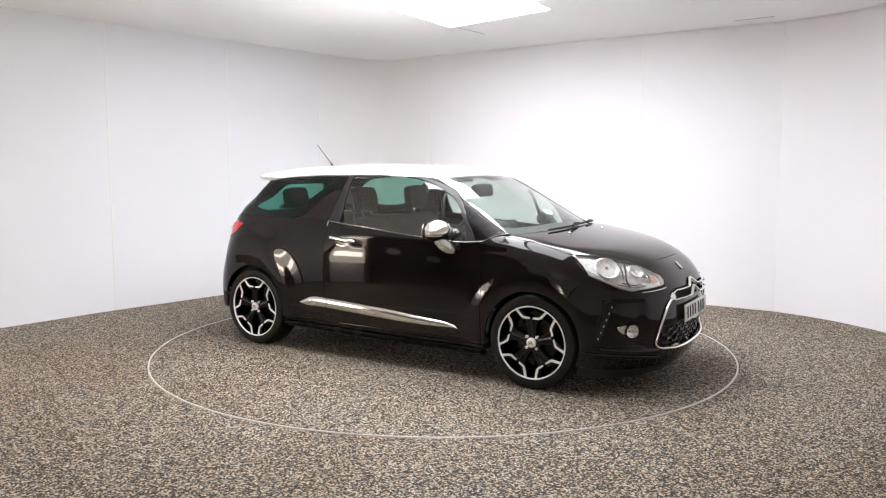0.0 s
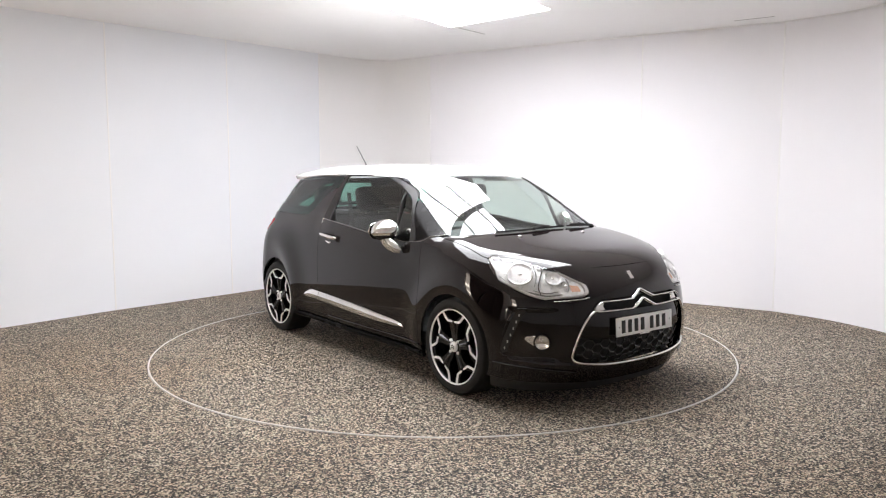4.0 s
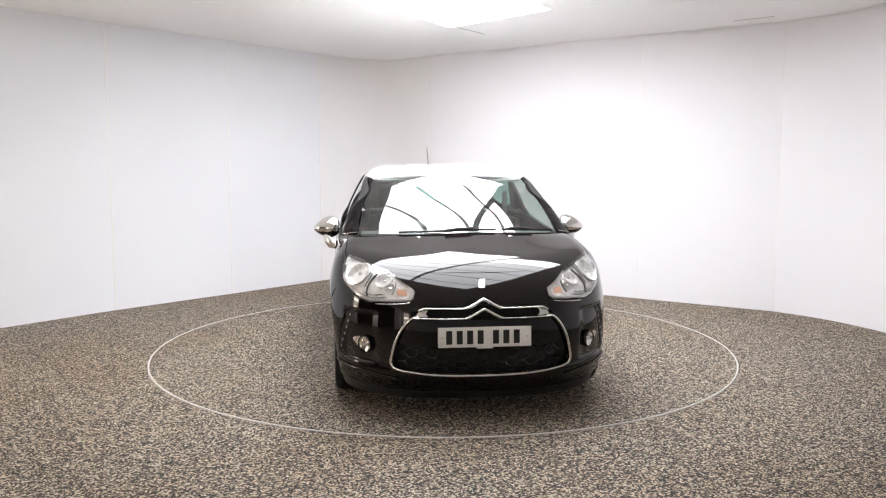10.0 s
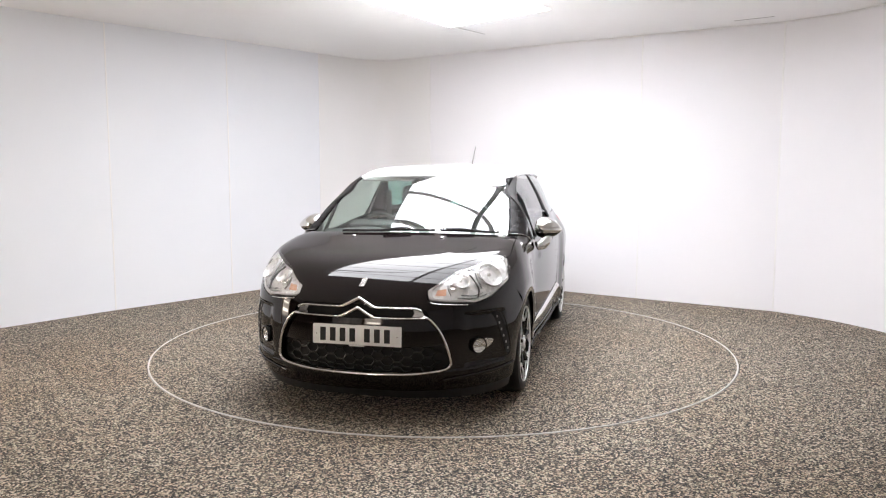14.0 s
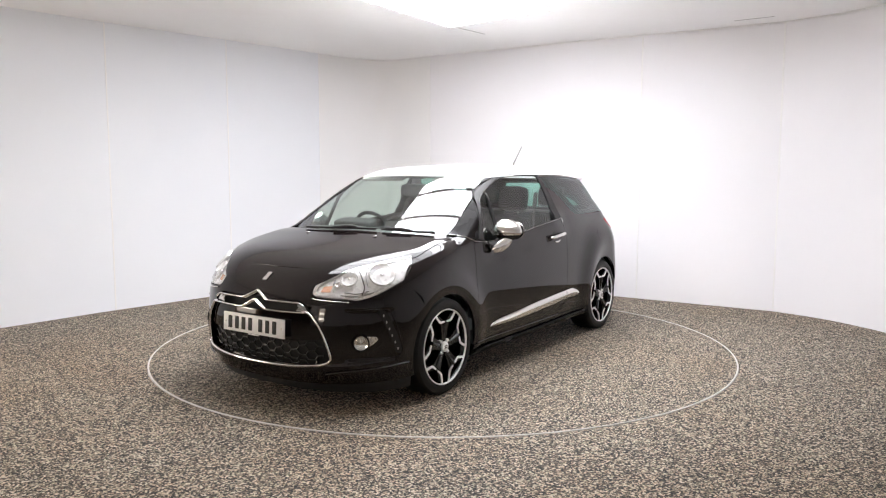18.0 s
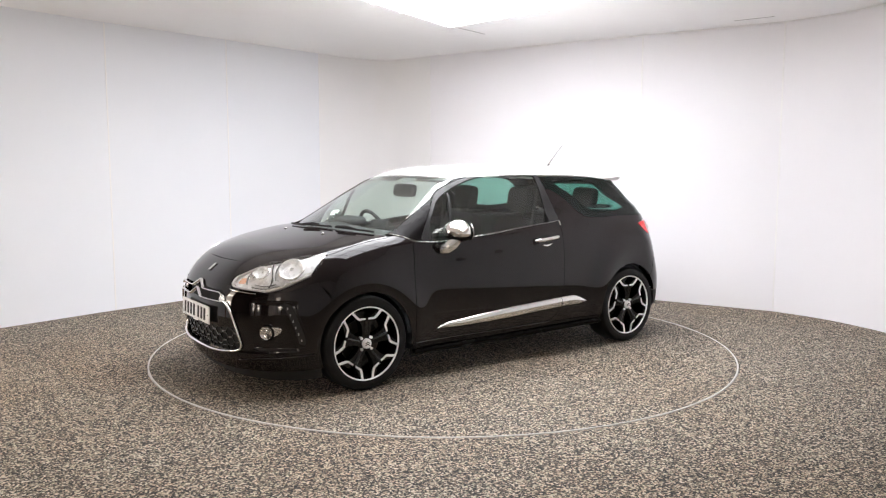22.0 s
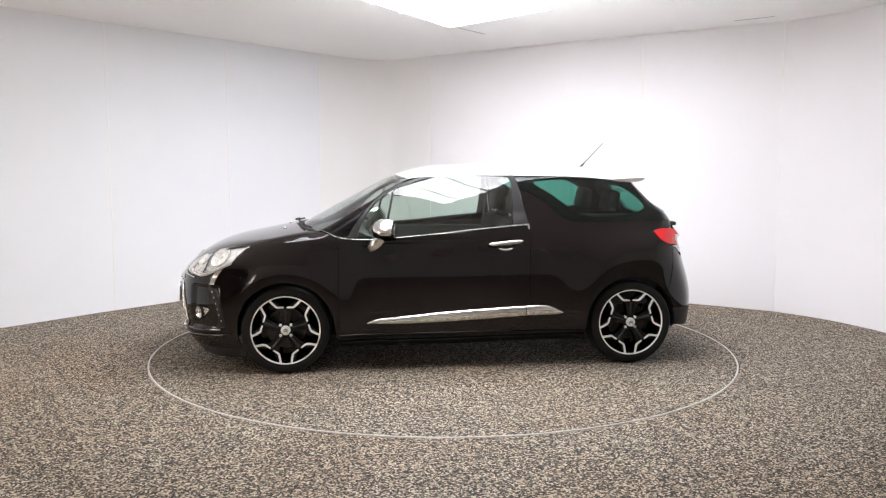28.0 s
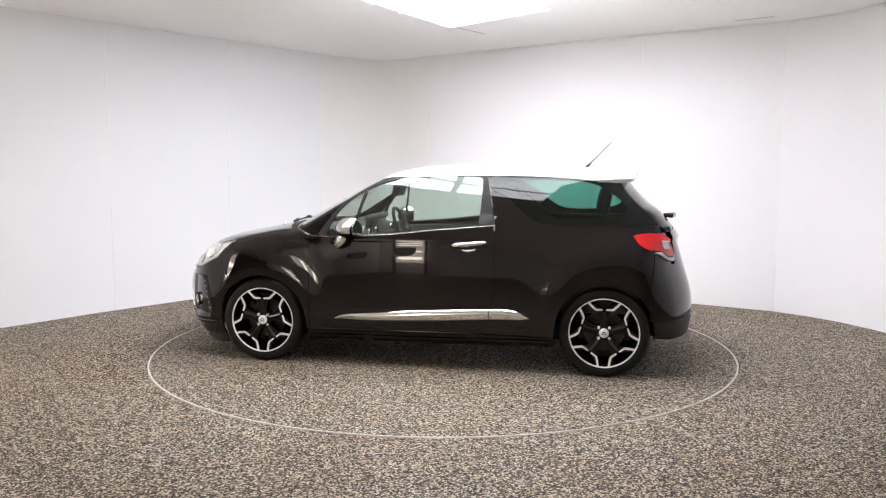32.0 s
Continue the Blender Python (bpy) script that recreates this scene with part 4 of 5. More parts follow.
def grille(car):
    g = new("grille", None)
    g.parent = car
    tagged(g, "black front grille in a chrome frame with chevron bars")
    mouth = sym([(0, .655), (18.8, .654), (21.4, .630), (22.5, .589), (25.1, .532), (27.4, .448), (29.0, .355), (28.8, .31), (25.7, .285), (14.6, .264), (0, .258)])
    panel("grille_back", "nose", mouth, "dark_trim", g, level=-.045, thick=0, gap=-.004, h=.04)
    # the blank face that carries the plate, and the slot above it
    blank = sym([(0, .578), (20.5, .580), (22.4, .572), (25.6, .50), (27.2, .435), (20, .424), (0, .420)])
    panel("grille_blank", "nose", blank, "black_paint", g, "gloss black grille face", level=-.012, thick=.02, h=.03)
    lower = curve([(19.6, .590), (22.0, .585), (24.7, .532), (27.0, .448), (28.6, .355)], 5) + curve([(28.6, .355), (28.8, .325), (27.8, .300), (25.3, .286)], 4)[1:] + \
        curve([(25.3, .286), (14.6, .266), (0, .260)], 5)[1:]
    strip("chrome_frame", "nose", lower + [(-a, z) for a, z in lower[::-1][1:]], .017, "chrome", g, "bright chrome grille frame", .012)
    for base, apex, mat in ((.639, .684, "chrome"), (.587, .634, "chrome")):
        half = [(20.2 if base > .6 else 20.8, base - (.014 if base > .6 else 0)), (18.6, base), (12, base - .001), (6.2, base - .001), (5.0, base + .003), (2.6, base + (apex - base) * .52), (.7, apex - .004), (0, apex)]
        line = half + [(-a, z) for a, z in half[::-1][1:]]
        w = [.013 if abs(a) > 5.5 else .021 for a, _ in line]
        strip("chevron_bar", "nose", line, w, mat, g, "chrome bar with a chevron in its middle", .016)
    for m in (False, True):
        panel("bar_end", "nose", [(21.2, .594), (20.2, .628), (18.6, .640), (17.3, .634), (17.9, .612), (17.0, .592)], "satin_chrome", g, "silver end piece", level=-.004, thick=.012, mirror=m, h=.02)
        line = [(34.5, .651), (30, .655), (25, .662), (23.0, .668)]
        strip("lamp_moulding", "nose", line, .007, "chrome", g, "thin chrome line under the headlamp", .004, m)
    # honeycomb of the lower grille
    for r in range(5):
        z0 = .405 - .029 * r
        reach = 27.0 if r < 4 else 24.0
        line, a, k = [], -reach, 0
        while a <= reach:
            d = .0115 if (k + r) % 2 else -.0115
            line += [(a, z0 + d), (min(a + 2.2, reach), z0 + d)]
            a += 3.2
            k += 1
        q = along("nose", line, -.026)
        bm = bmesh.new()
        tube(bm, [tuple(v) for v in q], .0050, 6)
        part("honeycomb_bar", bm, "comb_black", g, "black honeycomb bar")


def headlamps(car):
    for m in (False, True):
        lamp = new("headlamp", None)
        lamp.parent = car
        tagged(lamp, "clear headlamp with chrome reflectors and orange indicator")
        panel("housing", "nose", LAMP, "lamp_silver", lamp, "bright reflector housing", level=-.018, thick=0, gap=0, mirror=m, h=.025)
        panel("bezel", "nose", LAMP, "pale_lens", lamp, "pale lamp rim", level=-.002, thick=.034, gap=.0, mirror=m, h=.025,
              holes=[inner_line(LAMP, .93)])
        panel("lens", "nose", LAMP, "lamp_glass", lamp, "clear glossy lens", level=.0015, thick=0, gap=.001, mirror=m, h=.025)
        for a, z, r in ((45.5, .792, .074), (34.2, .766, .047)):
            bm = bmesh.new()
            profile = [(r * q, .012 - .048 * (1 - q) ** .8) for q in (1, .96, .90, .82, .72, .62, .52, .42, .32, .24)]
            lathe(bm, [(r * 1.0, .016)] + profile, 72)
            for v in bm.verts:
                if v.co.z < .010:
                    v.co.z += .0022 * math.cos(2 * math.pi * v.co.x / (r * .24))
            placed("reflector", bm, on_form("nose", a, z, -.016, m), "lamp_silver", lamp, "round fluted silver reflector bowl", 60)
            bm = bmesh.new()
            lathe(bm, [(r * 1.07, .004), (r * 1.07, .011), (r * 1.02, .013), (r * 1.01, .004)], 36)
            placed("reflector_ring", bm, on_form("nose", a, z, -.023, m), "satin_chrome", lamp, "thin bright ring")
            bm = bmesh.new()
            lathe(bm, [(.0001, .014), (r * .15, .012), (r * .19, .0), (r * .22, -.03)], 20)
            placed("bulb_cap", bm, on_form("nose", a, z, -.026, m), "chrome", lamp, "small bright bulb cap", 60)
        # stepped ribs between the bowls and along the lower edge
        for line in ([(40.6, .835), (39.9, .79), (40.6, .735)], [(29.6, .772), (29.0, .740), (29.6, .705)], [(33.0, .705), (37.0, .697), (41.0, .712)], [(31.8, .690), (37.0, .682), (42.6, .704)]):
            strip("rib", "nose", curve(line, 4), .004, "lamp_grey", lamp, "fine grey rib", -.012, m)
        bm = bmesh.new()
        lathe(bm, [(.0001, .004), (.012, .004), (.016, .008), (.018, .0)], 20)
        placed("side_light", bm, on_form("nose", 30.6, .742, -.012, m), "chrome", lamp, "small round side light", 60)
        panel("indicator", "nose", [(28.8, .738), (25.6, .732), (24.6, .700), (28.2, .700)], "orange_lens", lamp, "orange indicator", level=-.016, thick=.015, mirror=m, h=.02)
        strip("divider", "nose", curve([(37.6, .82), (38.6, .78), (39.4, .73), (38.6, .69)], 4), .006, "smoked_lens", lamp, "slim grey dividing bar", -.012, m)
        strip("lower_bar", "nose", curve([(53, .785), (47, .730), (41, .690), (36, .676)], 4), .007, "lamp_silver", lamp, "pale curved bar", -.008, m)


def inner_line(line, k):
    c = np.mean(np.array(line), 0)
    return [tuple(c + (np.array(q) - c) * k) for q in line]


def fog_lamps(car):
    for m in (False, True):
        fog = new("fog_lamp", None)
        fog.parent = car
        tagged(fog, "round fog lamp in a chrome bezel")
        at = on_form("nose", 38.2, .416, .012, m)
        bm = bmesh.new()
        lathe(bm, [(.050, -.03), (.050, .004), (.047, .009), (.042, .008), (.040, .002)], 36)
        placed("bezel", bm, at, "gloss_black", fog, "gloss black bezel", 60)
        bm = bmesh.new()
        lathe(bm, [(.0405, .004), (.038, .003), (.030, -.001), (.014, -.005), (.0001, -.006)], 36)
        placed("reflector", bm, at, "chrome", fog, "silver reflector bowl", 60)
        bm = bmesh.new()
        lathe(bm, [(.037, .004), (.030, .009), (.015, .012), (.0001, .0125)], 28)
        placed("lens", bm, at, "lamp_glass", fog, "clear domed lens", 60)
        bm = bmesh.new()
        lathe(bm, [(.0001, .008), (.007, .007), (.009, .003), (.009, -.006)], 16)
        placed("bulb_cap", bm, at, "satin_chrome", fog, "small silver bulb cap")
        panel("side_fin", "nose", curve([(39.6, .452), (42.6, .448), (43.6, .436), (42.4, .412), (40.6, .394)], 3) + [(40.9, .42)], "satin_chrome", fog, "silver side fin", level=.010, thick=.016, gap=0, mirror=m, h=.02)
        drl = new("daytime_light", None)
        drl.parent = car
        tagged(drl, "upright black strip with six small light squares")
        strip_line = curve([(44.0, .602), (46.6, .585), (48.9, .50), (51.4, .375), (50.8, .340)], 4) + curve([(49.2, .352), (47.6, .44), (45.0, .545), (43.0, .590)], 4)
        panel("strip", "nose", strip_line, "matt_black", drl, level=.002, thick=.012, gap=0, mirror=m, h=.02)
        for k in range(6):
            f = k / 5
            bm = bmesh.new()
            box(bm, (.008, .015, .006), (0, 0, .003), .002)
            placed("light_square", bm, on_form("nose", 45.4 + 4.6 * f, .568 - .195 * f, .001, m), "light_square", drl, "small pale light square")


def plate(car):
    p = new("number_plate", None)
    p.parent = car
    tagged(p, "white front number plate with dark bars for its characters")
    p.matrix_local = Matrix.Translation((2.046, 0, .485)) @ Matrix.Rotation(radians(-3), 4, "Y")
    bm = bmesh.new()
    box(bm, (.008, .524, .113), (0, 0, 0), .003)
    part("plate_board", bm, "plate_white", p, "white plate")
    y = -.222
    for k in range(7):
        bm = bmesh.new()
        box(bm, (.002, .034, .076), (.0045, y + .022, 0), .0008)
        part("character_bar", bm, "ink_black", p, "dark bar")
        y += .0585 + (.028 if k == 3 else 0)
    for y in (-.238, .238):
        bm = bmesh.new()
        lathe(bm, [(.0001, .007), (.004, .006), (.005, .003)], 10, "x", (0, y, 0))
        part("screw", bm, "satin_chrome", p)
    bm = bmesh.new()
    box(bm, (.003, .09, .007), (.001, 0, -.061), .001)
    part("maker_strip", bm, "plate_white", p)


def side_details(car):
    # chrome rubbing strip on door and rear quarter
    top = curve([(.680, .336), (.645, .356), (.564, .374), (.35, .392), (.125, .413), (-.2, .432), (-.448, .443), (-.59, .445), (-.665, .425), (-.725, .392)], 5)
    low = curve([(-.725, .392), (-.66, .372), (-.448, .369), (.125, .339), (.45, .329), (.680, .336)], 5)
    for m in (False, True):
        t = new("side_moulding", None)
        t.parent = car
        tagged(t, "tapered chrome moulding low on the flank")
        rounded(.679, -.4455, top, low, t, m)
        rounded(-.4505, -.724, top, low, t, m)
    # door handles
    for m in (False, True):
        h = new("door_handle", None)
        h.parent = car
        tagged(h, "chrome bar door handle over a dark cup")
        cup = [(-.305 + .072 * math.cos(a), .893 + .032 * math.sin(a)) for a in np.linspace(0, 2 * math.pi, 24, endpoint=False)]
        panel("cup", "side", cup, "gloss_black", h, "dark recessed cup", level=.001, thick=.01, gap=0, mirror=m, h=.03)
        s = -1 if m else 1
        q = along("side", [(-.186 - .0235 * i, .884 + .0021 * i) for i in range(11)], .026)
        bm = bmesh.new()
        tube(bm, [(x, y - (.020 if i in (0, 10) else 0), z) for i, (x, y, z) in enumerate(q)], [.006] + [.0115] * 9 + [.008], 10, flat=1.25)
        bm.transform(Matrix.Diagonal((1, s, 1, 1)))
        part("grip", bm, "chrome", h, "chrome grip bar", 60)
        cres = curve([(-.255, .852), (-.305, .844), (-.355, .856)], 5)
        strip("lower_lip", "side", cres, [.004 + .012 * math.sin(math.pi * i / 10) for i in range(11)], "chrome", h, "small chrome lip", .004, m)
    # fuel flap ring and shoulder crease
    flap = [(-1.165 + .07 * math.cos(a), .832 + .062 * math.sin(a)) for a in np.linspace(0, 2 * math.pi, 28, endpoint=False)]
    panel("fuel_flap", "side", flap, "black_paint", car, "round black fuel flap", level=.0004, thick=.004, gap=.001)
    # mirror-foot quarter trim and the chrome line at the wing
    for m in (False, True):
        strip("wing_moulding", "side", curve([(1.0, .985), (.94, .972), (.90, .953), (.868, .938)], 4), .0035, "satin_chrome", car, "thin chrome line at the pillar's foot", .004, m)
        strip("sill_edge", "side", [(.86 - .15 * i, .2555 + .0012 * i) for i in range(9)], .016, "black_paint", car, "rounded black edge of the sill", .006, m)
        strip("sill_lip", "side", [(.87 - .175 * i, .196 + .0022 * i) for i in range(11)], .034, "satin_black", car, "black lower sill edge", .012, m)
        strip("pillar_trim", "side", [(-.470, 1.022), (-.476, 1.005), (-.477, .985)], .012, "chrome", car, "small chrome end of the belt line", .005, m)


def rounded(x0, x1, top, low, parent, m):
    """A bright moulding piece with a full, curved face between a top and a low line over a stretch of the flank."""
    top, low = np.array(sorted(top)), np.array(sorted(low))
    n, k = max(6, int(abs(x1 - x0) / .03)), 13
    xs = np.repeat(np.linspace(x0, x1, n + 1), k)
    f = np.tile(np.arange(k) / (k - 1), n + 1)
    a, b = np.interp(xs, top[:, 0], top[:, 1]), np.interp(xs, low[:, 0], low[:, 1])
    q = land("side", np.stack([xs, a + (b - a) * f], 1))
    out = .003 + .017 * np.sin(math.pi * f) ** .6 * np.minimum(1, (a - b) / .05)
    verts, faces = [(p[0], (p[1] + o) * (-1 if m else 1), p[2]) for p, o in zip(q, out)], []
    for i in range(n):
        for j in range(k - 1):
            f = (i * k + j, (i + 1) * k + j, (i + 1) * k + j + 1, i * k + j + 1)
            faces.append(f[::-1] if not m else f)
    me = mesh_from("moulding_piece", verts, faces, "moulding_chrome")
    bm = bmesh.new()
    bm.from_mesh(me)
    bpy.data.meshes.remove(me)
    return part("moulding_piece", bm, "moulding_chrome", parent, "polished chrome moulding", 80)


def tail_lamps(car):
    for m in (False, True):
        lamp = new("tail_lamp", None)
        lamp.parent = car
        tagged(lamp, "red wraparound tail lamp with pale inserts")
        lens = curve([(66.8, .963), (61, .977), (52.9, .976), (46, .962), (42.5, .93)], 4) + curve([(42.5, .93), (40, .88), (39.0, .83), (41, .815)], 3)[1:] + \
            curve([(41, .815), (47, .828), (51.5, .858), (60.5, .873), (65, .906), (66.8, .963)], 4)[1:-1]
        lens = [(drawn(u), v) for u, v in lens]
        panel("lens", "tail", lens, "red_lens", lamp, "glossy red lens", level=.003, thick=.03, gap=0, mirror=m, h=.025)
        panel("pale_insert", "tail", [(49.5, .930), (44.8, .924), (43.2, .868), (48.0, .872)], "pale_lens", lamp, "pale insert", level=.008, thick=.008, gap=0, mirror=m, h=.02)
        low = curve([(drawn(57), .853), (drawn(51.5), .853), (47, .822), (41, .808), (38.8, .822)], 3) + curve([(38.8, .806), (41, .784), (46, .795), (drawn(52), .832)], 3)
        panel("lower_lens", "tail", low, "pale_lens", lamp, "pale lower lens", level=.003, thick=.03, gap=0, mirror=m, h=.02)
    bm = bmesh.new()
    tube(bm, [(-1.66, -.02, 1.062), (-1.715, -.01, 1.062), (-1.735, .04, 1.066), (-1.705, .20, 1.070), (-1.62, .25, 1.075)], [.014, .018, .021, .017, .010], 10)
    part("wiper_knuckle", bm, "gloss_black", car, "black rear wiper arm")


def door_mirrors(car):
    for s in (1, -1):
        mir = new("door_mirror", None)
        mir.parent = car
        tagged(mir, "chrome-capped door mirror on a chrome foot")
        # cap: an egg with its point outwards, cut flat behind where the glass sits
        bm = bmesh.new()
        bmesh.ops.create_uvsphere(bm, u_segments=32, v_segments=24, radius=1, matrix=Matrix.Rotation(radians(-90), 4, "X"))
        for v in bm.verts:
            x, y, z = v.co
            y = max(-1, min(1, y))
            now = math.sqrt(max(1 - y * y, 1e-9))
            r = (1 + y) ** .32 * (1 - y) ** .70 / 1.075
            cx, cz = x / now * r, z / now * r
            v.co = (max(cx, -.55) * .104, y * .092, cz * (.082 if cz > 0 else .070) - .004 * y)
        bm.transform(Matrix.Translation((.550, .908, .987)) @ Matrix.Rotation(radians(-14), 4, "Z"))
        low = bm.copy()
        bmesh.ops.bisect_plane(bm, geom=bm.verts[:] + bm.edges[:] + bm.faces[:], plane_co=(0, 0, .964), plane_no=(0, 0, -1), clear_outer=True)
        bmesh.ops.bisect_plane(low, geom=low.verts[:] + low.edges[:] + low.faces[:], plane_co=(0, 0, .962), plane_no=(0, 0, 1), clear_outer=True)
        for b in (bm, low):
            b.transform(Matrix.Diagonal((1, s, 1, 1)))
        part("cap", bm, "chrome", mir, "chrome cap", 70)
        part("lower_shell", low, "gloss_black", mir, "black lower shell", 70)
        bm = bmesh.new()
        lathe(bm, [(.0001, -.0005), (.98, -.0005), (1, .002), (.98, .003), (.0001, .003)], 28)
        bm.transform(Matrix.Translation((.4755, s * .916, .987)) @ Matrix.Rotation(radians(-14 * s), 4, "Z") @ Matrix.Rotation(radians(-90), 4, "Y") @ Matrix.Diagonal((.058, .068, 1, 1)))
        part("mirror_glass", bm, "chrome", mir, "mirror glass")
        bm = bmesh.new()
        tube(bm, [(.655, s * .835, .862), (.635, s * .872, .880), (.600, s * .898, .912), (.575, s * .91, .945)], [.014, .023, .025, .022], 12, flat=1.6)
        part("foot", bm, "satin_chrome", mir, "chrome mirror foot", 60)
        bm = bmesh.new()
        box(bm, (.07, .014, .03), (.668, s * .832, .885), .006, Matrix.Rotation(radians(-16), 3, "Y"))
        part("foot_plate", bm, "gloss_black", mir)


def roof_details(car):
    a = new("aerial", None)
    a.parent = car
    tagged(a, "thin black roof aerial leaning backwards")
    bm = bmesh.new()
    tube(bm, [(-1.07, 0, 1.424), (-1.09, 0, 1.431), (-1.108, 0, 1.441), (-1.118, 0, 1.449)], [.004, .010, .008, .005], 12)
    part("base", bm, "matt_black", a)
    bm = bmesh.new()
    tube(bm, [(-1.105, 0, 1.445), (-1.15, 0, 1.490), (-1.272, 0, 1.617)], [.0045, .003, .0022], 8)
    part("rod", bm, "matt_black", a)
    # wipers on the cowl
    for pts, knuckle in (([(1.155, -.42), (1.18, -.2), (1.175, .02), (1.153, .22)], (1.175, -.02)), ([(1.145, .26), (1.11, .45), (1.055, .63)], (1.12, .40))):
        w = new("windscreen_wiper", None)
        w.parent = car
        tagged(w, "black windscreen wiper at rest")
        q = along("top", curve(pts, 5), .012)
        bm = bmesh.new()
        tube(bm, [tuple(v) for v in q], .0048, 8, flat=1.4)
        part("blade", bm, "matt_black", w)
        q = along("top", [(knuckle[0] + .03, knuckle[1] - .1), knuckle, (knuckle[0] - .005, knuckle[1] + .08)], .020)
        bm = bmesh.new()
        tube(bm, [tuple(v) for v in q], [.009, .011, .006], 8)
        part("arm", bm, "matt_black", w)
    for y in (-.30, .30):
        bm = bmesh.new()
        bmesh.ops.create_uvsphere(bm, u_segments=12, v_segments=8, radius=1, matrix=Matrix.Diagonal((.014, .011, .007, 1)))
        placed("washer_jet", bm, on_form("top", 1.262, y, .003), "satin_chrome", car, "small bright washer jet")
    bm = bmesh.new()
    prism(bm, [(-.020, -.031), (.012, -.031), (.021, .031), (-.010, .031)], .005, "z", 0)
    placed("badge", bm, on_form("nose", 0, .764, .001), "satin_chrome", car, "small silver badge")
    # bonnet seam bead under the badge plate, cabin headlining
    half = curve([(.40, 0), (.37, .35), (.33, .50), (.20, .56), (-.4, .565), (-1.1, .55), (-1.25, .48), (-1.3, 0)], 4)
    panel("headlining", "top", half + [(x, -y) for x, y in half[::-1] if y > 1e-6], "headliner", car, "grey roof lining", level=-.03, thick=0, gap=0, h=.08)


def soft_block(bm, size, at, turn=0, puff=.25, n=10):
    """An upholstered block: a superellipsoid."""
    m = Matrix.Translation(at) @ Matrix.Rotation(radians(turn), 4, "Y")
    r = bmesh.ops.create_uvsphere(bm, u_segments=2 * n, v_segments=n, radius=1)
    for v in r["verts"]:
        c = v.co
        k = [math.copysign(abs(a) ** (1 - puff * 2), a) for a in c]
        f = 1 / (sum(abs(a) ** 5 for a in k) ** .2)
        v.co = m @ Vector((k[0] * f * size[0] / 2, k[1] * f * size[1] / 2, k[2] * f * size[2] / 2))
    return bm


def seat(car, x, y):
    s = new("seat", None)
    s.parent = car
    tagged(s, "dark cloth car seat with headrest")
    for name, size, at, turn in (("cushion", (.52, .50, .16), (x + .22, y, .50), -6), ("backrest", (.14, .47, .58), (x - .07, y, .75), -16), ("headrest", (.10, .25, .20), (x - .17, y, 1.165), -10)):
        bm = bmesh.new()
        soft_block(bm, size, at, turn)
        part(name, bm, "seat_cloth", s, "dark cloth " + name, 60)
    for d in (-.06, .06):
        bm = bmesh.new()
        tube(bm, [(x - .145, y + d, 1.04), (x - .16, y + d, 1.14)], .006, 8)
        part("headrest_rod", bm, "satin_chrome", s, "bright rod")


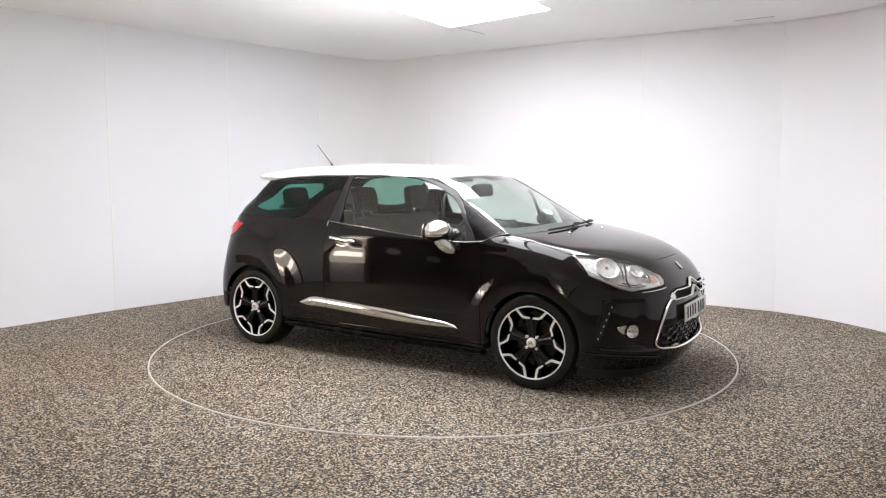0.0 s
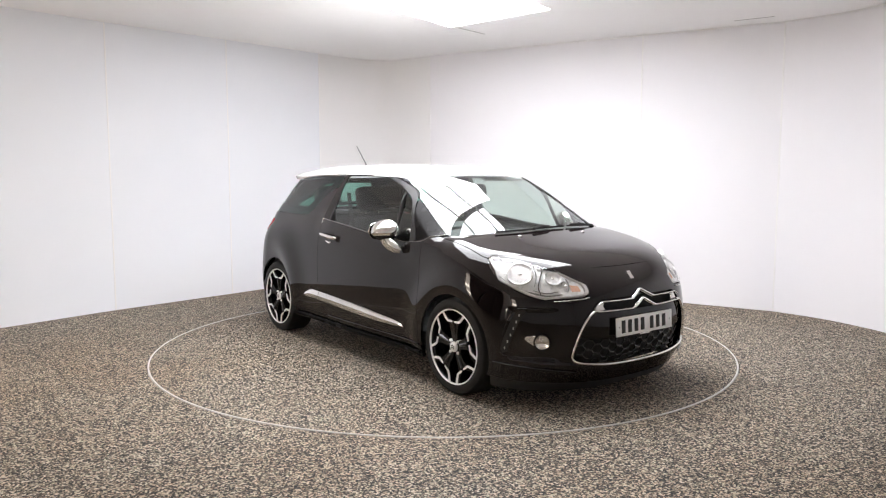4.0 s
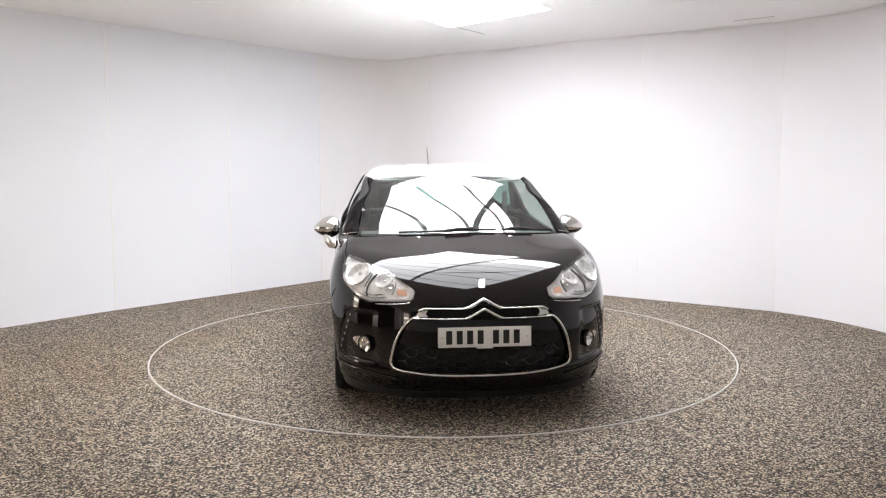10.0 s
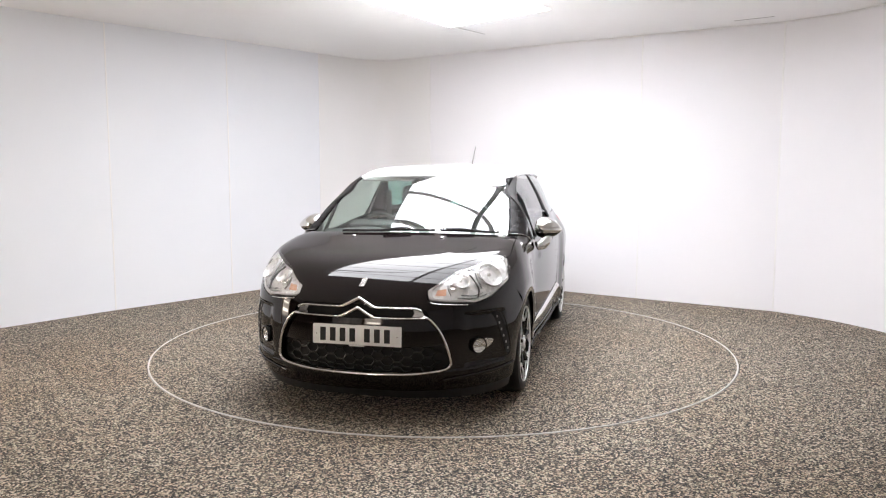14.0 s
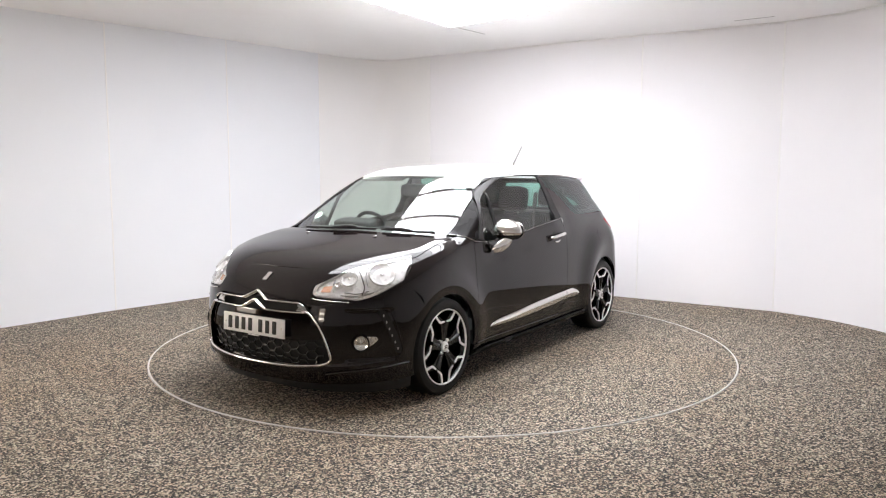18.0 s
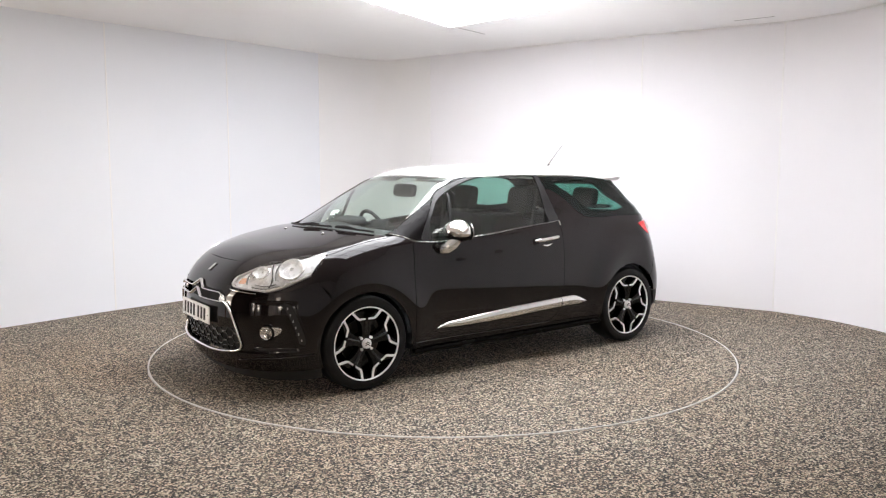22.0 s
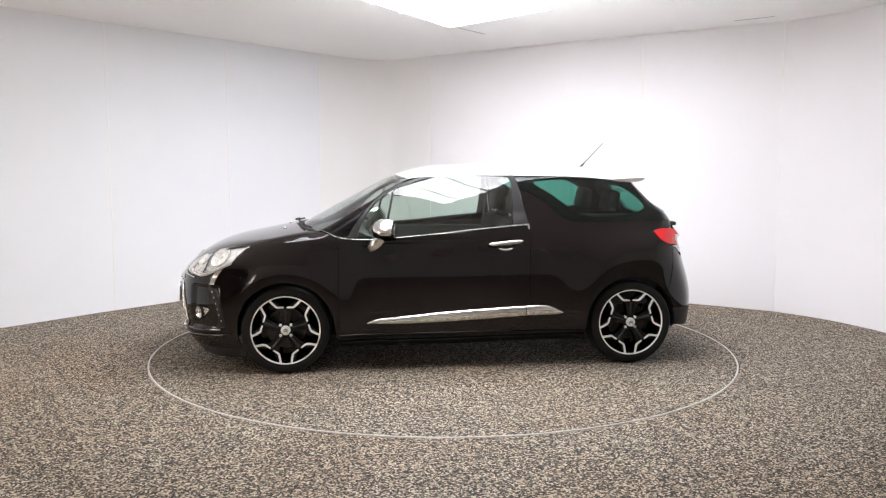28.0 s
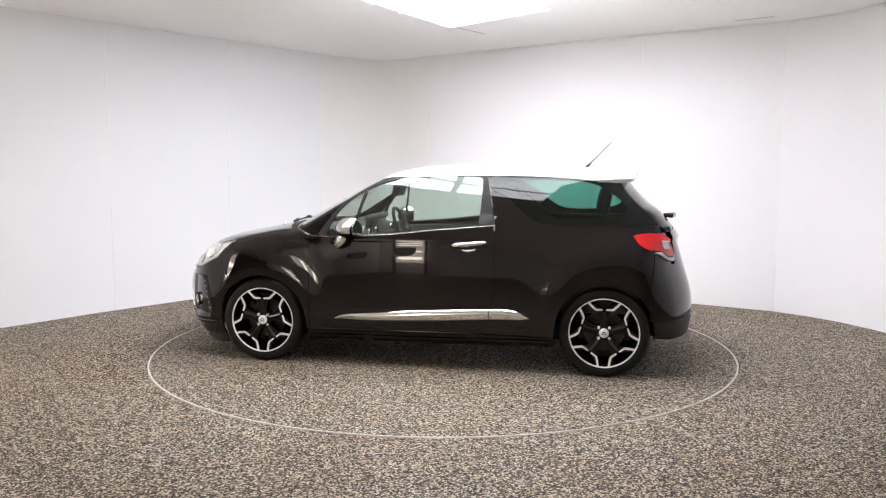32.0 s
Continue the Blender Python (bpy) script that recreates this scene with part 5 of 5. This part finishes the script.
def cabin(car):
    for y in (.36, -.36):
        seat(car, -.30, y)
    rear = new("rear_seat", None)
    rear.parent = car
    tagged(rear, "dark cloth rear bench with two headrests")
    bm = bmesh.new()
    soft_block(bm, (.5, 1.2, .18), (-.82, 0, .52), -6)
    part("cushion", bm, "seat_cloth", rear, "", 60)
    bm = bmesh.new()
    soft_block(bm, (.15, 1.2, .54), (-1.10, 0, .74), -18)
    part("backrest", bm, "seat_cloth", rear, "", 60)
    for y in (.34, -.34):
        bm = bmesh.new()
        soft_block(bm, (.09, .25, .17), (-1.22, y, 1.165), -12)
        part("headrest", bm, "seat_cloth", rear, "", 60)
    bm = bmesh.new()
    box(bm, (.42, 1.15, .03), (-1.46, 0, 1.0), .01)
    part("parcel_shelf", bm, "dash_plastic", car, "dark parcel shelf")
    # dashboard
    bm = bmesh.new()
    rows = []
    for i in range(17):
        y = -.66 + 1.32 * i / 16
        hood = .035 * math.exp(-((y + .36) / .17) ** 2)
        rows.append([bm.verts.new((px, y, pz)) for px, pz in [(1.06 - .3 * y * y, .955), (.90 - .1 * y * y, .985), (.72, .965 + hood), (.64, .93 + hood), (.62, .86), (.66, .72), (.72, .55)]])
    for a, b in zip(rows, rows[1:]):
        for k in range(len(a) - 1):
            bm.faces.new((a[k], a[k + 1], b[k + 1], b[k]))
    part("dashboard", bm, "dash_plastic", car, "dark dashboard", 60)
    w = new("steering_wheel", None)
    w.parent = car
    tagged(w, "black steering wheel with silver spokes")
    w.matrix_local = Matrix.Translation((.46, -.36, .91)) @ Matrix.Rotation(radians(-66), 4, "Y")
    bm = bmesh.new()
    tube(bm, [(.178 * math.cos(a), .178 * math.sin(a), 0) for a in np.linspace(0, 2 * math.pi, 40, endpoint=False)], .015, 10, closed=True)
    part("wheel_rim", bm, "matt_black", w, "", 60)
    bm = bmesh.new()
    soft_block(bm, (.13, .15, .05), (-.01, 0, -.015))
    part("boss", bm, "matt_black", w, "", 60)
    for a in (95, 265, 180):
        bm = bmesh.new()
        c, s = math.cos(radians(a)), math.sin(radians(a))
        tube(bm, [(.05 * c, .05 * s, -.012), (.172 * c, .172 * s, 0)], .014, 8, flat=.5)
        part("wheel_spoke", bm, "satin_chrome", w, "silver spoke")
    bm = bmesh.new()
    tube(bm, [(.0, 0, -.02), (0, 0, -.30)], .04, 12)
    part("column", bm, "dash_plastic", w)
    bm = bmesh.new()
    soft_block(bm, (.06, .27, .10), (.40, 0, 1.245), -10, .1)
    part("interior_mirror", bm, "matt_black", car, "black interior mirror", 60)
    bm = bmesh.new()
    box(bm, (.75, .22, .30), (.25, 0, .50), .03)
    box(bm, (.06, .2, .22), (.63, 0, .78), .02)
    part("console", bm, "dash_plastic", car, "dark centre console")
    bm = bmesh.new()
    box(bm, (2.4, 1.35, .03), (-.3, 0, .28))
    part("cabin_floor", bm, "dark_trim", car, "dark carpeted floor")
    # switch panel with silver trim, gear lever, centre screen
    bm = bmesh.new()
    box(bm, (.03, .24, .12), (.635, 0, .965), .012, Matrix.Rotation(radians(-14), 3, "Y"))
    part("centre_screen", bm, "matt_black", car, "dark centre screen in the dashboard")
    bm = bmesh.new()
    box(bm, (.012, 1.05, .018), (.628, 0, .835), .004)
    part("dash_trim", bm, "satin_chrome", car, "slim silver dashboard trim")
    bm = bmesh.new()
    tube(bm, [(.42, 0, .62), (.40, 0, .72), (.385, 0, .79)], [.012, .010, .024], 12)
    part("gear_lever", bm, "matt_black", car, "black gear lever", 60)
    for y in (-.52, -.20):
        bm = bmesh.new()
        tube(bm, [(.52, -.36, .90), (.53, y, .925)], .009, 8)
        part("column_stalk", bm, "matt_black", car, "black column stalk")
    # sun visors, belts and air vents
    for y in (.34, -.34):
        bm = bmesh.new()
        box(bm, (.14, .40, .018), (.33, y, 1.345), .008, Matrix.Rotation(radians(20), 3, "Y"))
        part("sun_visor", bm, "headliner", car, "grey sun visor")
        bm = bmesh.new()
        tube(bm, [(-.42, y * 1.75, 1.22), (-.38, y * 1.72, .95), (-.30, y * 1.70, .45)], .022, 8, flat=.2)
        part("seat_belt", bm, "matt_black", car, "black seat belt")
    for y in (-.58, -.10, .10, .58):
        bm = bmesh.new()
        lathe(bm, [(.0001, .006), (.030, .006), (.040, .012), (.044, .004)], 20, "x", (.628, y, .89))
        bm.transform(Matrix.Translation((1.256, 0, 0)) @ Matrix.Diagonal((-1, 1, 1, 1)))
        part("air_vent", bm, "satin_chrome", car, "round air vent with a silver ring")
    bm = bmesh.new()
    soft_block(bm, (.14, .36, .05), (.69, -.36, 1.005), 12)
    part("instrument_hood", bm, "dash_plastic", car, "dark hood over the instruments", 60)
    for s in (1, -1):
        bm = bmesh.new()
        box(bm, (1.25, .04, .50), (.2, s * .755, .66), .015)
        box(bm, (.8, .06, .05), (.1, s * .735, .72), .015)
        part("door_card", bm, "dash_plastic", car, "dark inner door panel")
        bm = bmesh.new()
        box(bm, (.9, .05, .55), (-1.0, s * .735, .70), .015)
        part("side_trim", bm, "dash_plastic", car, "dark inner side panel")


# ---- building and movement ----
room()
floor_sheet()
ceiling()
TABLE = turntable()
CAR = build_car()
# the car's turn on the table, degrees at each second
TURN = [-32.28, -37.28, -42.31, -47.37, -52.46, -57.56, -62.68, -67.81, -72.96, -78.11, -83.26, -88.41, -93.57, -98.71, -103.85, -108.97, -114.08, -119.17, -124.23, -129.28, -134.29, -139.27, -144.21, -149.12, -153.99, -158.81, -163.58, -168.30, -172.96, -177.57, -182.12, -186.60, -191.01]


def motions():
    off = Vector((-.038, -.004, 0))
    walk(TABLE, [(t, pose(0, 0, 0, 0, 0, a)) for t, a in enumerate(TURN)])
    walk(CAR, [(t, Matrix.Rotation(radians(a), 4, "Z") @ Matrix.Translation(off)) for t, a in enumerate(TURN)])


motions()
